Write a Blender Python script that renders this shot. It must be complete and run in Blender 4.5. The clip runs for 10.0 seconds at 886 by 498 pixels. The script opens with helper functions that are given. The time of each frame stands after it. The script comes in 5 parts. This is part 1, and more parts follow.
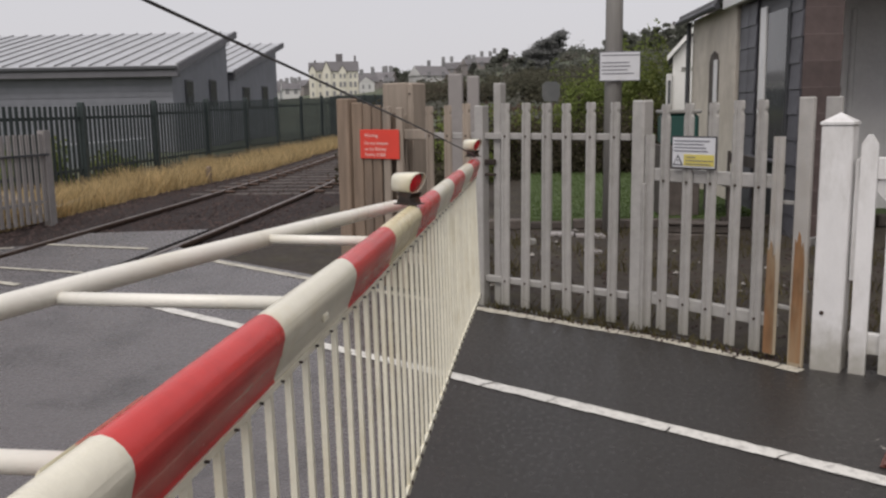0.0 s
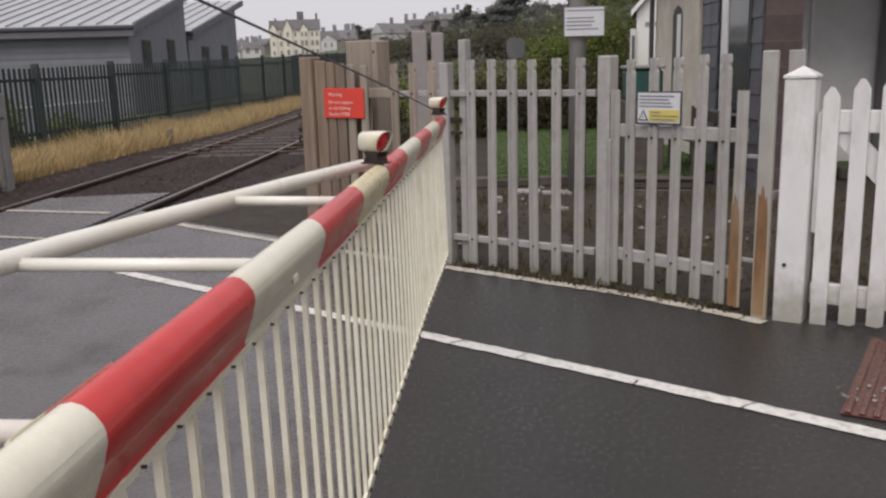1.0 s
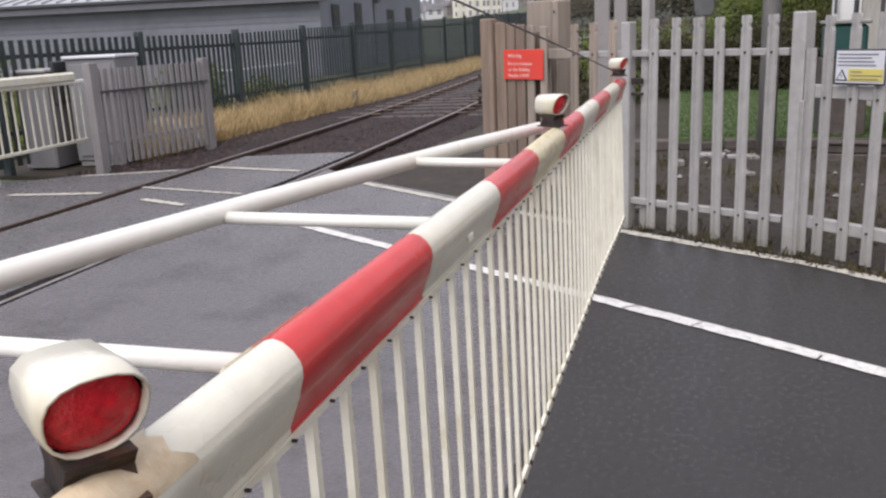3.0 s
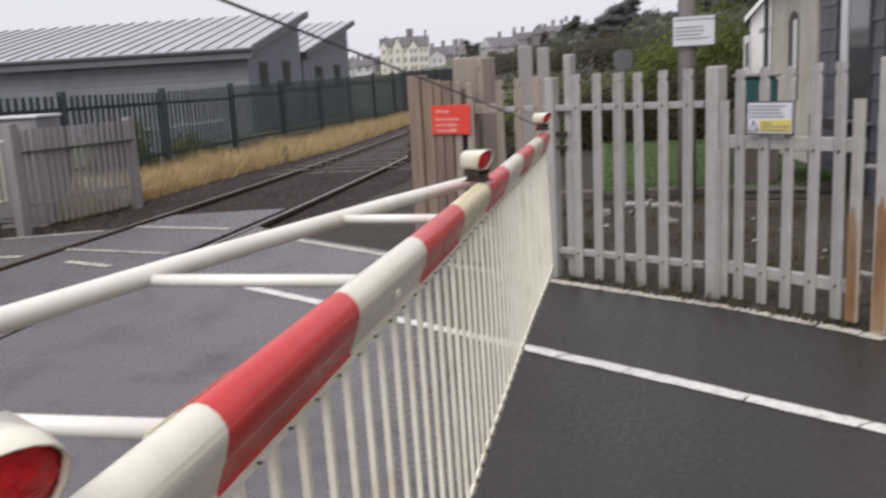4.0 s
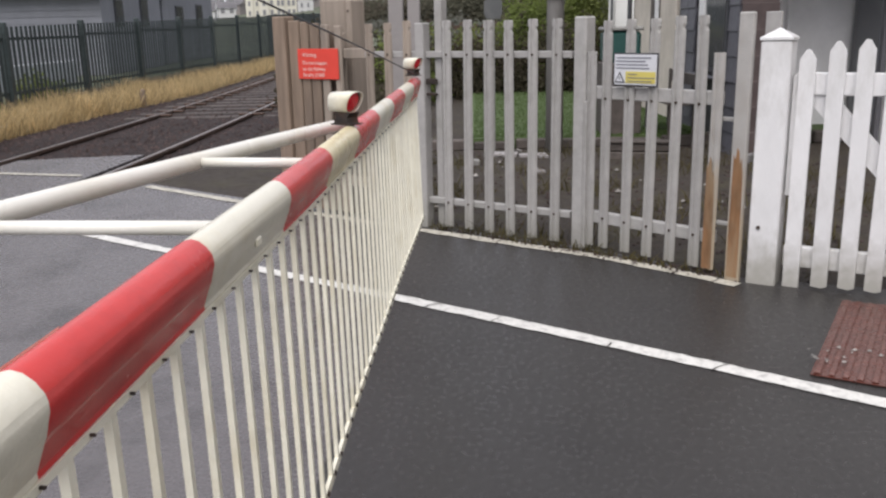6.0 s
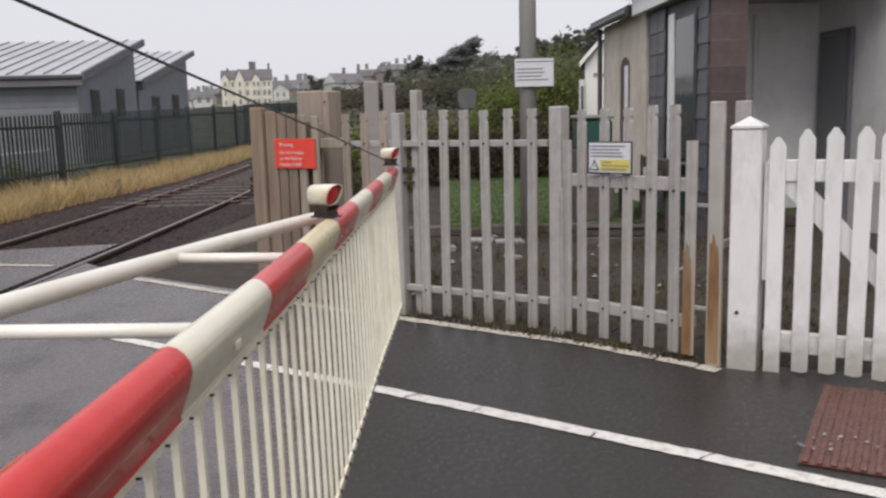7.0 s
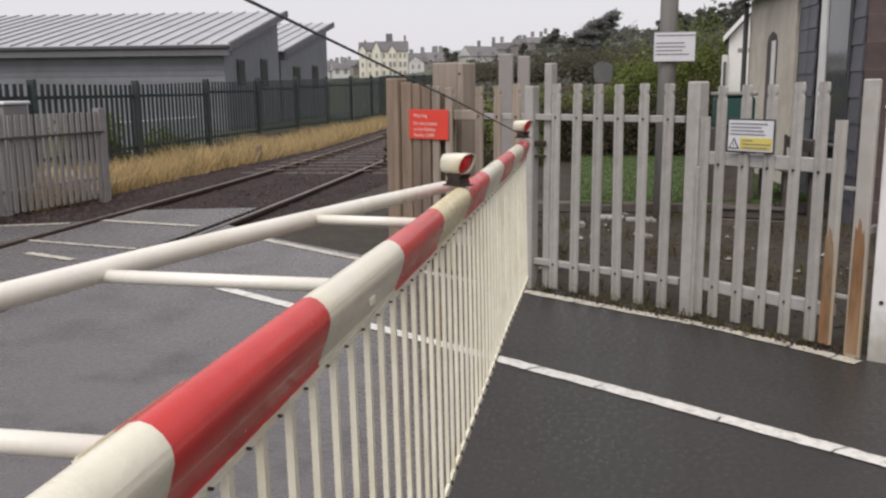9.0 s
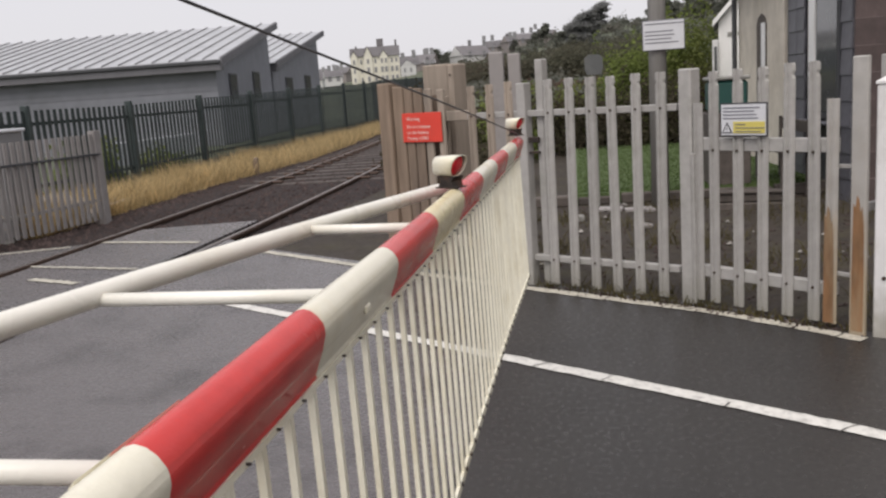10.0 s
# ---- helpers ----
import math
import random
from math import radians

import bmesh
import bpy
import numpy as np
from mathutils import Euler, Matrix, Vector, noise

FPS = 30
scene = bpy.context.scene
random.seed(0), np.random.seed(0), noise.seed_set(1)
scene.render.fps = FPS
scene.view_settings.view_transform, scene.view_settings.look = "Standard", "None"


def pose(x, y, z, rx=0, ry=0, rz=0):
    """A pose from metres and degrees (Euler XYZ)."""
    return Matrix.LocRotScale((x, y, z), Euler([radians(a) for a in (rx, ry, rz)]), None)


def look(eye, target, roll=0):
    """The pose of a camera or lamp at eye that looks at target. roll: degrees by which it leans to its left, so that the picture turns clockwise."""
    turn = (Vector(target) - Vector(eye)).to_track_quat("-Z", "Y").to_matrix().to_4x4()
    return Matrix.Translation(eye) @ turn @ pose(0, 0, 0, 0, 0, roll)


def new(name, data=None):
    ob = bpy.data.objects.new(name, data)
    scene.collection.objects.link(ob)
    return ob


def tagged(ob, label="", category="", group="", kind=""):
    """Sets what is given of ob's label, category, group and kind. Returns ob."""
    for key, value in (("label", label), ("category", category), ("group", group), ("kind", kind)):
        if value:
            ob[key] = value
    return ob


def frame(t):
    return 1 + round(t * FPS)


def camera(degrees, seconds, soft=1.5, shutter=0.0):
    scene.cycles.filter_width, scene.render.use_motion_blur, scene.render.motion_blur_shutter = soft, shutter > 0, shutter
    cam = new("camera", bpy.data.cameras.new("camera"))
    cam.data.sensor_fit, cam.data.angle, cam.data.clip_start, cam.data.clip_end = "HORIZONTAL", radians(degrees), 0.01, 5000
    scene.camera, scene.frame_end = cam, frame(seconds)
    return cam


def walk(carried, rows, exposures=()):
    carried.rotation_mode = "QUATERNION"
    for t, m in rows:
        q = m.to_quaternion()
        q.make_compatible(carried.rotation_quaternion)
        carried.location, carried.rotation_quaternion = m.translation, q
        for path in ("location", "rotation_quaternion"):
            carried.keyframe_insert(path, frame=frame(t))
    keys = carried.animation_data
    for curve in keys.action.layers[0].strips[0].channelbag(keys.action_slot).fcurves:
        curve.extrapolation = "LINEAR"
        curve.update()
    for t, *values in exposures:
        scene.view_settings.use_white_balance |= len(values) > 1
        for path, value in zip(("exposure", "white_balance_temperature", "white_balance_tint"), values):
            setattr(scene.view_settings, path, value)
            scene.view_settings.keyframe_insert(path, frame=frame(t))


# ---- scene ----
cam = camera(53.84, 10.0, soft=2.3, shutter=0.4)
PATH = [
    (0.00, look((-0.0007, -0.0073, 1.3015), (-2.067, 19.626, -1.902), -0.90)),
    (0.50, look((-0.0031, -0.0096, 1.3031), (-1.710, 19.577, -2.365), -1.23)),
    (1.00, look((-0.0064, -0.0002, 1.2994), (-1.317, 19.523, -2.839), -1.51)),
    (1.50, look((-0.0097, -0.0013, 1.2910), (-1.381, 19.408, -3.333), -1.09)),
    (2.00, look((-0.0080, -0.0017, 1.2899), (-1.686, 19.266, -3.802), -1.02)),
    (2.50, look((-0.0056, -0.0159, 1.2992), (-3.655, 18.912, -4.032), -2.23)),
    (2.70, look((-0.0005, -0.0308, 1.3045), (-4.719, 18.747, -3.709), -1.91)),
    (3.25, pose(0.006, -0.043, 1.309, 76.00, 2.60, 15.30)),
    (3.80, look((0.0116, -0.0449, 1.3112), (-4.583, 18.933, -3.018), -3.36)),
    (4.00, look((0.0197, -0.0578, 1.3167), (-3.753, 19.222, -2.430), -3.10)),
    (4.50, look((0.0260, -0.0394, 1.3170), (-2.225, 19.585, -1.814), -2.44)),
    (5.00, look((0.0295, -0.0252, 1.3122), (-0.904, 19.702, -1.845), -1.37)),
    (5.20, look((0.0237, -0.0059, 1.3045), (-0.611, 19.620, -2.492), -0.80)),
    (5.75, pose(0.012, 0.012, 1.293, 75.50, 1.00, 1.75)),
    (6.30, look((0.0020, 0.0346, 1.2931), (-0.958, 19.458, -3.375), -1.31)),
    (6.50, look((-0.0039, 0.0409, 1.2989), (-0.887, 19.687, -2.342), -1.25)),
    (7.00, look((-0.0070, 0.0563, 1.3061), (-0.237, 19.815, -1.785), -1.50)),
    (7.50, look((0.0000, 0.0312, 1.3062), (0.584, 19.884, -1.043), 0.42)),
    (8.00, look((0.0020, 0.0182, 1.3061), (-1.356, 19.784, -1.424), 0.12)),
    (8.50, look((0.0075, 0.0269, 1.3024), (-2.118, 19.655, -1.892), -0.65)),
    (9.00, look((-0.0090, 0.0273, 1.2989), (-3.136, 19.447, -2.318), -0.53)),
    (9.50, look((-0.0096, 0.0308, 1.2973), (-2.775, 19.490, -2.403), -1.33)),
    (10.00, look((0.0068, 0.0264, 1.3024), (-3.187, 19.442, -2.283), -4.00)),
]
EXPOSURES = [(0.0, 0.10, 6850, 13), (1.0, 0.17, 6800, 14), (2.0, 0.43, 6550, 15), (2.5, 0.68, 6450, 16), (2.8, 0.66, 6400, 16), (3.8, 0.48, 6500, 15), (4.5, 0.25, 6700, 14), (5.0, 0.16, 6800, 13), (5.7, 0.37, 6600, 13), (6.3, 0.63, 6500, 13), (6.6, 0.54, 6550, 13), (7.0, 0.35, 6700, 13), (8.0, 0.27, 6800, 13), (9.0, 0.36, 6850, 13), (10.0, 0.36, 6850, 13)]
walk(cam, PATH, EXPOSURES)

# ---- world and light: overcast, thin drizzle ----
world = bpy.data.worlds.new("overcast_sky")
scene.world = world
world.use_nodes = True
wn, wl = world.node_tree.nodes, world.node_tree.links
sky = wn.new("ShaderNodeTexSky")
sky.sky_type, sky.sun_disc = "NISHITA", False
sky.sun_elevation, sky.sun_rotation = radians(55), radians(191)
sky.dust_density, sky.air_density = 4.0, 1.0
dim = wn.new("ShaderNodeMix")
dim.data_type, dim.blend_type = "RGBA", "MULTIPLY"
dim.inputs[0].default_value = 1.0
dim.inputs[7].default_value = (0.10, 0.10, 0.10, 1)
cloud = wn.new("ShaderNodeMix")
cloud.data_type = "RGBA"
cloud.inputs[0].default_value = 0.88
cloud.inputs[7].default_value = (0.630, 0.647, 0.700, 1)
wl.new(sky.outputs[0], dim.inputs[6])
wl.new(dim.outputs[2], cloud.inputs[6])
wl.new(cloud.outputs[2], wn["Background"].inputs[0])
wn["Background"].inputs[1].default_value = 1.0
sun = bpy.data.lights.new("sun", "SUN")
sun.energy, sun.angle, sun.color = 1.78, radians(50), (1.0, 0.985, 0.96)
new("sun", sun).matrix_world = look((-2, -10, 15), (0, 0, 0))

# ---- materials ----
def mat(name, col, rough=0.6, metal=0.0, var=0.25, scale=6.0, stain=None, stain_amt=0.0, stain_scale=1.5, bump=0.0, bump_scale=60.0,
        rvar=0.1, obj_var=0.0, spec=0.5, island=False, stretch=(1, 1, 1)):
    """Base colour broken up by fine grain and broad stains, with a little relief."""
    m = bpy.data.materials.new(name)
    m.use_nodes = True
    n, l = m.node_tree.nodes, m.node_tree.links
    b = n["Principled BSDF"]
    b.inputs["Metallic"].default_value = metal
    b.inputs["Specular IOR Level"].default_value = spec
    tc = n.new("ShaderNodeTexCoord")
    mp = n.new("ShaderNodeMapping")
    mp.inputs["Scale"].default_value = stretch
    l.new(tc.outputs["Object"], mp.inputs[0])
    def tex(sc, det=6.0, ro=0.6):
        t = n.new("ShaderNodeTexNoise")
        t.inputs["Scale"].default_value, t.inputs["Detail"].default_value, t.inputs["Roughness"].default_value = sc, det, ro
        l.new(mp.outputs[0], t.inputs["Vector"])
        return t
    fine = tex(scale)
    ramp = n.new("ShaderNodeMapRange")
    ramp.inputs[1].default_value, ramp.inputs[2].default_value = 0.3, 0.7
    ramp.inputs[3].default_value, ramp.inputs[4].default_value = 1 - var, 1 + var
    l.new(fine.outputs[0], ramp.inputs[0])
    mul = n.new("ShaderNodeMix")
    mul.data_type, mul.blend_type = "RGBA", "MULTIPLY"
    mul.inputs[0].default_value = 1.0
    mul.inputs[6].default_value = (*col, 1)
    l.new(ramp.outputs[0], mul.inputs[7])
    out = mul.outputs[2]
    if stain:
        big = tex(stain_scale, 8.0, 0.65)
        sr = n.new("ShaderNodeMapRange")
        sr.inputs[1].default_value, sr.inputs[2].default_value = 0.48, 0.68
        sr.inputs[3].default_value, sr.inputs[4].default_value = 0.0, stain_amt
        l.new(big.outputs[0], sr.inputs[0])
        mx = n.new("ShaderNodeMix")
        mx.data_type = "RGBA"
        l.new(sr.outputs[0], mx.inputs[0])
        l.new(out, mx.inputs[6])
        mx.inputs[7].default_value = (*stain, 1)
        out = mx.outputs[2]
    if obj_var:
        if island:
            src = n.new("ShaderNodeNewGeometry").outputs["Random Per Island"]
        else:
            src = n.new("ShaderNodeObjectInfo").outputs["Random"]
        orr = n.new("ShaderNodeMapRange")
        orr.inputs[3].default_value, orr.inputs[4].default_value = 1 - obj_var, 1 + obj_var
        l.new(src, orr.inputs[0])
        om = n.new("ShaderNodeMix")
        om.data_type, om.blend_type = "RGBA", "MULTIPLY"
        om.inputs[0].default_value = 1.0
        l.new(out, om.inputs[6])
        l.new(orr.outputs[0], om.inputs[7])
        out = om.outputs[2]
    l.new(out, b.inputs["Base Color"])
    rr = n.new("ShaderNodeMapRange")
    rr.inputs[1].default_value, rr.inputs[2].default_value = 0.3, 0.7
    rr.inputs[3].default_value, rr.inputs[4].default_value = max(rough - rvar, 0.02), min(rough + rvar, 1)
    rt = tex(scale * 0.35, 5.0)
    l.new(rt.outputs[0], rr.inputs[0])
    l.new(rr.outputs[0], b.inputs["Roughness"])
    if bump:
        bt = tex(bump_scale, 4.0)
        bp = n.new("ShaderNodeBump")
        bp.inputs["Strength"].default_value, bp.inputs["Distance"].default_value = bump, 0.01
        l.new(bt.outputs[0], bp.inputs["Height"])
        l.new(bp.outputs[0], b.inputs["Normal"])
    return m

M = {}
M["asphalt"] = mat("wet_asphalt", (0.032, 0.0295, 0.028), 0.34, 0, 0.40, 110, (0.022, 0.0200, 0.0190), 0.75, 1.1, 0.16, 380, 0.12, 0.0, 0.36)
# Rail side of the same road, its base colour lightened to imitate sky sheen.
M["asphalt_sheen"] = mat("sheen_grey_asphalt", (0.108, 0.097, 0.098), 0.27, 0, 0.33, 100, (0.047, 0.041, 0.040), 0.85, 2.2, 0.20, 340, 0.10, 0.0, 0.55)
M["asphalt_old"] = mat("old_asphalt", (0.122, 0.112, 0.114), 0.28, 0, 0.3, 70, (0.06, 0.06, 0.062), 0.6, 1.2, 0.5, 180, 0.12)
M["line"] = mat("road_paint", (0.70, 0.69, 0.65), 0.5, 0, 0.10, 60, (0.22, 0.21, 0.20), 0.6, 26.0, 0.3, 150)
M["line_old"] = mat("worn_road_paint", (0.50, 0.475, 0.405), 0.6, 0, 0.18, 60, (0.15, 0.135, 0.11), 0.75, 16.0, 0.3, 150)
M["dirt"] = mat("damp_earth", (0.032, 0.0235, 0.017), 0.85, 0, 0.5, 25, (0.052, 0.045, 0.022), 0.8, 2.6, 1.0, 60)
M["ballast"] = mat("dark_ballast", (0.033, 0.0245, 0.0235), 0.85, 0, 0.5, 30, (0.015, 0.011, 0.011), 0.7, 2, 1.0, 45, 0.1, 0.0, 0.2)
M["stone"] = mat("ballast_stone", (0.056, 0.040, 0.037), 0.8, 0, 0.3, 20, None, 0, 1, 0.5, 60, 0.1, 0.5, 0.2, True)
M["rail"] = mat("rusty_rail", (0.085, 0.05, 0.035), 0.6, 0.4, 0.35, 25, (0.05, 0.03, 0.02), 0.6, 3, 0.3, 80)
M["rail_top"] = mat("worn_rail_head", (0.34, 0.315, 0.30), 0.36, 0.75, 0.2, 25, (0.16, 0.09, 0.05), 0.5, 6)
M["sleeper"] = mat("sleeper_wood", (0.082, 0.068, 0.060), 0.75, 0, 0.35, 12, (0.05, 0.042, 0.036), 0.6, 3, 0.6, 50, 0.1, 0.25)
M["white_gloss"] = mat("cream_gloss_paint", (0.79, 0.775, 0.71), 0.28, 0, 0.04, 12, (0.56, 0.50, 0.34), 0.35, 3.5, 0.06, 120, 0.08)
M["boom_white"] = mat("boom_cream_paint", (0.75, 0.72, 0.60), 0.22, 0, 0.05, 14, (0.60, 0.50, 0.28), 0.55, 5.0, 0.08, 140, 0.08)
M["boom_red"] = mat("boom_red_film", (0.60, 0.046, 0.043), 0.22, 0, 0.08, 18, (0.40, 0.024, 0.024), 0.5, 4.0, 0.08, 140, 0.08, 0.0, 0.28)
M["skirt"] = mat("skirt_cream_paint", (0.83, 0.80, 0.665), 0.42, 0, 0.07, 18, (0.55, 0.47, 0.28), 0.4, 6, 0.1, 120, 0.1, 0.05)
M["boom_rusty"] = mat("boom_rusted_paint", (0.77, 0.74, 0.62), 0.26, 0, 0.06, 14, (0.60, 0.46, 0.26), 0.35, 11.0, 0.1, 140, 0.08)
M["boom_yellow"] = mat("boom_yellowed_paint", (0.74, 0.66, 0.43), 0.26, 0, 0.06, 14, (0.60, 0.48, 0.24), 0.6, 9.0, 0.1, 140, 0.08)
M["grey_dark"] = mat("dull_grey_concrete_pale", (0.28, 0.262, 0.256), 0.7, 0, 0.12, 12, (0.19, 0.175, 0.17), 0.5, 3, 0.2, 60, 0.1, 0.08)
M["rust_run"] = mat("faded_rust_run", (0.62, 0.50, 0.34), 0.45, 0, 0.2, 30, (0.36, 0.20, 0.08), 0.75, 22, 0.2, 120)
M["rust"] = mat("rust_stain", (0.26, 0.12, 0.035), 0.7, 0, 0.4, 40, (0.12, 0.05, 0.02), 0.7, 18, 0.4, 120)
M["dark_iron"] = mat("dark_iron", (0.035, 0.026, 0.022), 0.6, 0.3, 0.4, 40, (0.10, 0.045, 0.02), 0.6, 20, 0.3, 90)
M["lens"] = mat("red_lens", (0.78, 0.020, 0.035), 0.14, 0, 0.35, 85, (0.45, 0.008, 0.014), 0.6, 45, 0.5, 110)
M["galv"] = mat("weathered_grey_steel", (0.360, 0.348, 0.335), 0.55, 0.05, 0.10, 20, (0.25, 0.25, 0.22), 0.55, 4.0, 0.15, 90, 0.1, 0.07)
M["galv_tim"] = mat("weathered_pale_timber", (0.30, 0.25, 0.205), 0.75, 0, 0.2, 14, (0.17, 0.145, 0.12), 0.6, 5, 0.4, 60, 0.1, 0.12, stretch=(1, 1, 0.12))
M["timber"] = mat("weathered_brown_timber", (0.205, 0.152, 0.112), 0.75, 0, 0.25, 14, (0.11, 0.085, 0.07), 0.6, 5, 0.5, 60, 0.1, 0.15, stretch=(1, 1, 0.12))
M["white_paint"] = mat("white_gate_paint", (0.74, 0.735, 0.735), 0.42, 0, 0.06, 10, (0.45, 0.44, 0.41), 0.65, 6.0, 0.2, 60, 0.1, 0.03, stretch=(1, 1, 0.35))
M["green_steel"] = mat("dark_green_steel", (0.032, 0.044, 0.044), 0.5, 0.1, 0.25, 12, None, 0, 1, 0, 1, 0.1, 0.12)
M["straw"] = mat("dry_straw_grass", (0.54, 0.415, 0.225), 0.85, 0, 0.2, 3, None, 0, 1, 0, 1, 0.1, 0.4, 0.3, True)
M["bleached"] = mat("bleached_stems", (0.62, 0.58, 0.54), 0.85, 0, 0.2, 3, None, 0, 1, 0, 1, 0.1, 0.3, 0.3, True)
M["lawn"] = mat("lawn_green", (0.070, 0.108, 0.034), 0.85, 0, 0.3, 30, (0.07, 0.10, 0.025), 0.6, 1.2, 0.8, 120)
M["grass"] = mat("grass_blades", (0.078, 0.120, 0.036), 0.8, 0, 0.2, 3, None, 0, 1, 0, 1, 0.1, 0.4, 0.3, True)
M["weed"] = mat("weed_leaves", (0.10, 0.085, 0.035), 0.8, 0, 0.2, 3, None, 0, 1, 0, 1, 0.1, 0.5, 0.3, True)
M["leaf"] = mat("hedge_leaf", (0.180, 0.225, 0.066), 0.8, 0, 0.25, 1.2, (0.13, 0.115, 0.05), 0.6, 0.6, 0, 1, 0.1, 0.32, 0.2, True)
M["leaf_mid"] = mat("thicket_leaf", (0.108, 0.106, 0.075), 0.85, 0, 0.25, 0.12, (0.108, 0.082, 0.066), 0.7, 0.06, 0, 1, 0.1, 0.25, 0.2, True)
# Bramble leaves are darkened to stand in for shade below the garden shrubs.
M["bramble"] = mat("shade_toned_bramble_leaf", (0.085, 0.076, 0.050), 0.85, 0, 0.25, 1.2, (0.080, 0.060, 0.045), 0.7, 0.7, 0, 1, 0.1, 0.3, 0.2, True)
# Far leaves and pine are paled and greyed in base colour to imitate haze.
M["leaf_haze"] = mat("far_leaf_haze", (0.160, 0.168, 0.140), 0.85, 0, 0.22, 0.06, (0.165, 0.135, 0.115), 0.6, 0.035, 0, 1, 0.1, 0.25, 0.3, True)
M["leaf_pine_haze"] = mat("far_pine_leaf_haze", (0.25, 0.255, 0.25), 0.85, 0, 0.2, 0.4, None, 0, 1, 0, 1, 0.1, 0.3, 0.3, True)
M["bracken"] = mat("bracken", (0.125, 0.085, 0.068), 0.9, 0, 0.2, 0.5, None, 0, 1, 0, 1, 0.1, 0.35, 0.3, True)
M["bark"] = mat("bark", (0.15, 0.135, 0.12), 0.85, 0, 0.3, 8, None, 0, 1, 0.6, 30)
M["hill"] = mat("hill_grass", (0.085, 0.10, 0.06), 0.9, 0, 0.35, 0.08, (0.11, 0.085, 0.065), 0.7, 0.03, 0.3, 1)
M["clad"] = mat("grey_cladding", (0.205, 0.212, 0.238), 0.6, 0, 0.08, 2, (0.12, 0.125, 0.135), 0.4, 0.4, 0.1, 20, 0.08, 0.05)
M["hall_fascia"] = mat("dull_grey_fascia", (0.135, 0.133, 0.145), 0.6, 0, 0.08, 3, (0.10, 0.10, 0.11), 0.4, 1.0)
M["zinc"] = mat("zinc_roof", (0.46, 0.47, 0.49), 0.45, 0.25, 0.08, 1.5, (0.30, 0.31, 0.33), 0.4, 0.5, 0, 1, 0.1, 0.04)
M["dark_trim"] = mat("dark_metal_trim", (0.06, 0.062, 0.068), 0.5, 0.1, 0.1, 4)
M["glass"] = mat("dark_window_glass", (0.085, 0.09, 0.092), 0.08, 0, 0.1, 2, None, 0, 1, 0, 1, 0.03)
# Distant panes get a paler base colour that stands in for haze.
M["far_window_haze"] = mat("far_window_hazed_glass", (0.23, 0.23, 0.235), 0.3, 0, 0.1, 2)
M["render_white"] = mat("white_render", (0.64, 0.635, 0.635), 0.8, 0, 0.07, 5, (0.50, 0.50, 0.50), 0.6, 1.1, 0.45, 22)
M["render_grey"] = mat("grey_render", (0.78, 0.775, 0.78), 0.8, 0, 0.06, 5, (0.58, 0.58, 0.585), 0.4, 1.1, 0.6, 25)
M["fascia"] = mat("white_fascia", (0.80, 0.80, 0.79), 0.4, 0, 0.03, 5, (0.55, 0.55, 0.53), 0.4, 2.5)
M["slate_wall"] = mat("brown_slate_tile", (0.095, 0.070, 0.068), 0.6, 0, 0.18, 9, (0.08, 0.062, 0.06), 0.6, 3, 0.3, 30, 0.1, 0.18)
M["slate_side"] = mat("blue_slate_tile", (0.10, 0.10, 0.115), 0.5, 0, 0.18, 9, (0.075, 0.075, 0.085), 0.6, 3, 0.3, 30, 0.1, 0.18)
M["soffit"] = mat("dark_boarded_soffit", (0.32, 0.30, 0.305), 0.6, 0, 0.2, 10, (0.05, 0.04, 0.04), 0.5, 3)
# Door pane colour is lightened to imitate the sky reflected in it.
M["door_glass"] = mat("sky_toned_door_glass", (0.12, 0.125, 0.135), 0.10, 0, 0.1, 2, None, 0, 1, 0, 1, 0.03)
M["beige"] = mat("beige_stone_render", (0.60, 0.545, 0.475), 0.85, 0, 0.10, 5, (0.42, 0.375, 0.32), 0.6, 1.2, 0.5, 25)
M["cream_wall"] = mat("cream_house_wall", (0.66, 0.64, 0.55), 0.85, 0, 0.06, 0.4, (0.52, 0.49, 0.39), 0.4, 0.1)
# White toned down in the base colour for haze over the hillside houses.
M["white_wall"] = mat("white_house_wall", (0.54, 0.54, 0.53), 0.85, 0, 0.06, 0.4, (0.5, 0.5, 0.48), 0.4, 0.1, 0, 1, 0.1, 0.15)
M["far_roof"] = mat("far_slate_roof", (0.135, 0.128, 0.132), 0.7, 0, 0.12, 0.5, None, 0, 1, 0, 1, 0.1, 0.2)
M["roof_slate"] = mat("roof_slate", (0.085, 0.083, 0.088), 0.55, 0, 0.2, 6, (0.06, 0.06, 0.055), 0.5, 2, 0.4, 20, 0.1, 0.15)
M["pole"] = mat("wooden_pole", (0.30, 0.29, 0.275), 0.8, 0, 0.2, 12, (0.13, 0.12, 0.11), 0.6, 3, 0.5, 50, stretch=(1, 1, 0.1))
M["sign_red"] = mat("sign_red", (0.66, 0.055, 0.035), 0.4, 0, 0.04, 10, (0.55, 0.06, 0.04), 0.4, 8)
M["sign_white"] = mat("sign_white", (0.62, 0.63, 0.66), 0.4, 0, 0.03, 10, (0.5, 0.5, 0.5), 0.3, 8)
M["sign_yellow"] = mat("sign_yellow", (0.60, 0.51, 0.13), 0.4, 0, 0.04, 10)
M["sign_ink"] = mat("sign_ink", (0.03, 0.03, 0.035), 0.5, 0, 0.05, 10)
M["ink_grey"] = mat("faded_ink", (0.16, 0.16, 0.19), 0.5, 0, 0.1, 10)
M["red_print"] = mat("pale_print", (0.74, 0.55, 0.50), 0.5, 0, 0.05, 10)
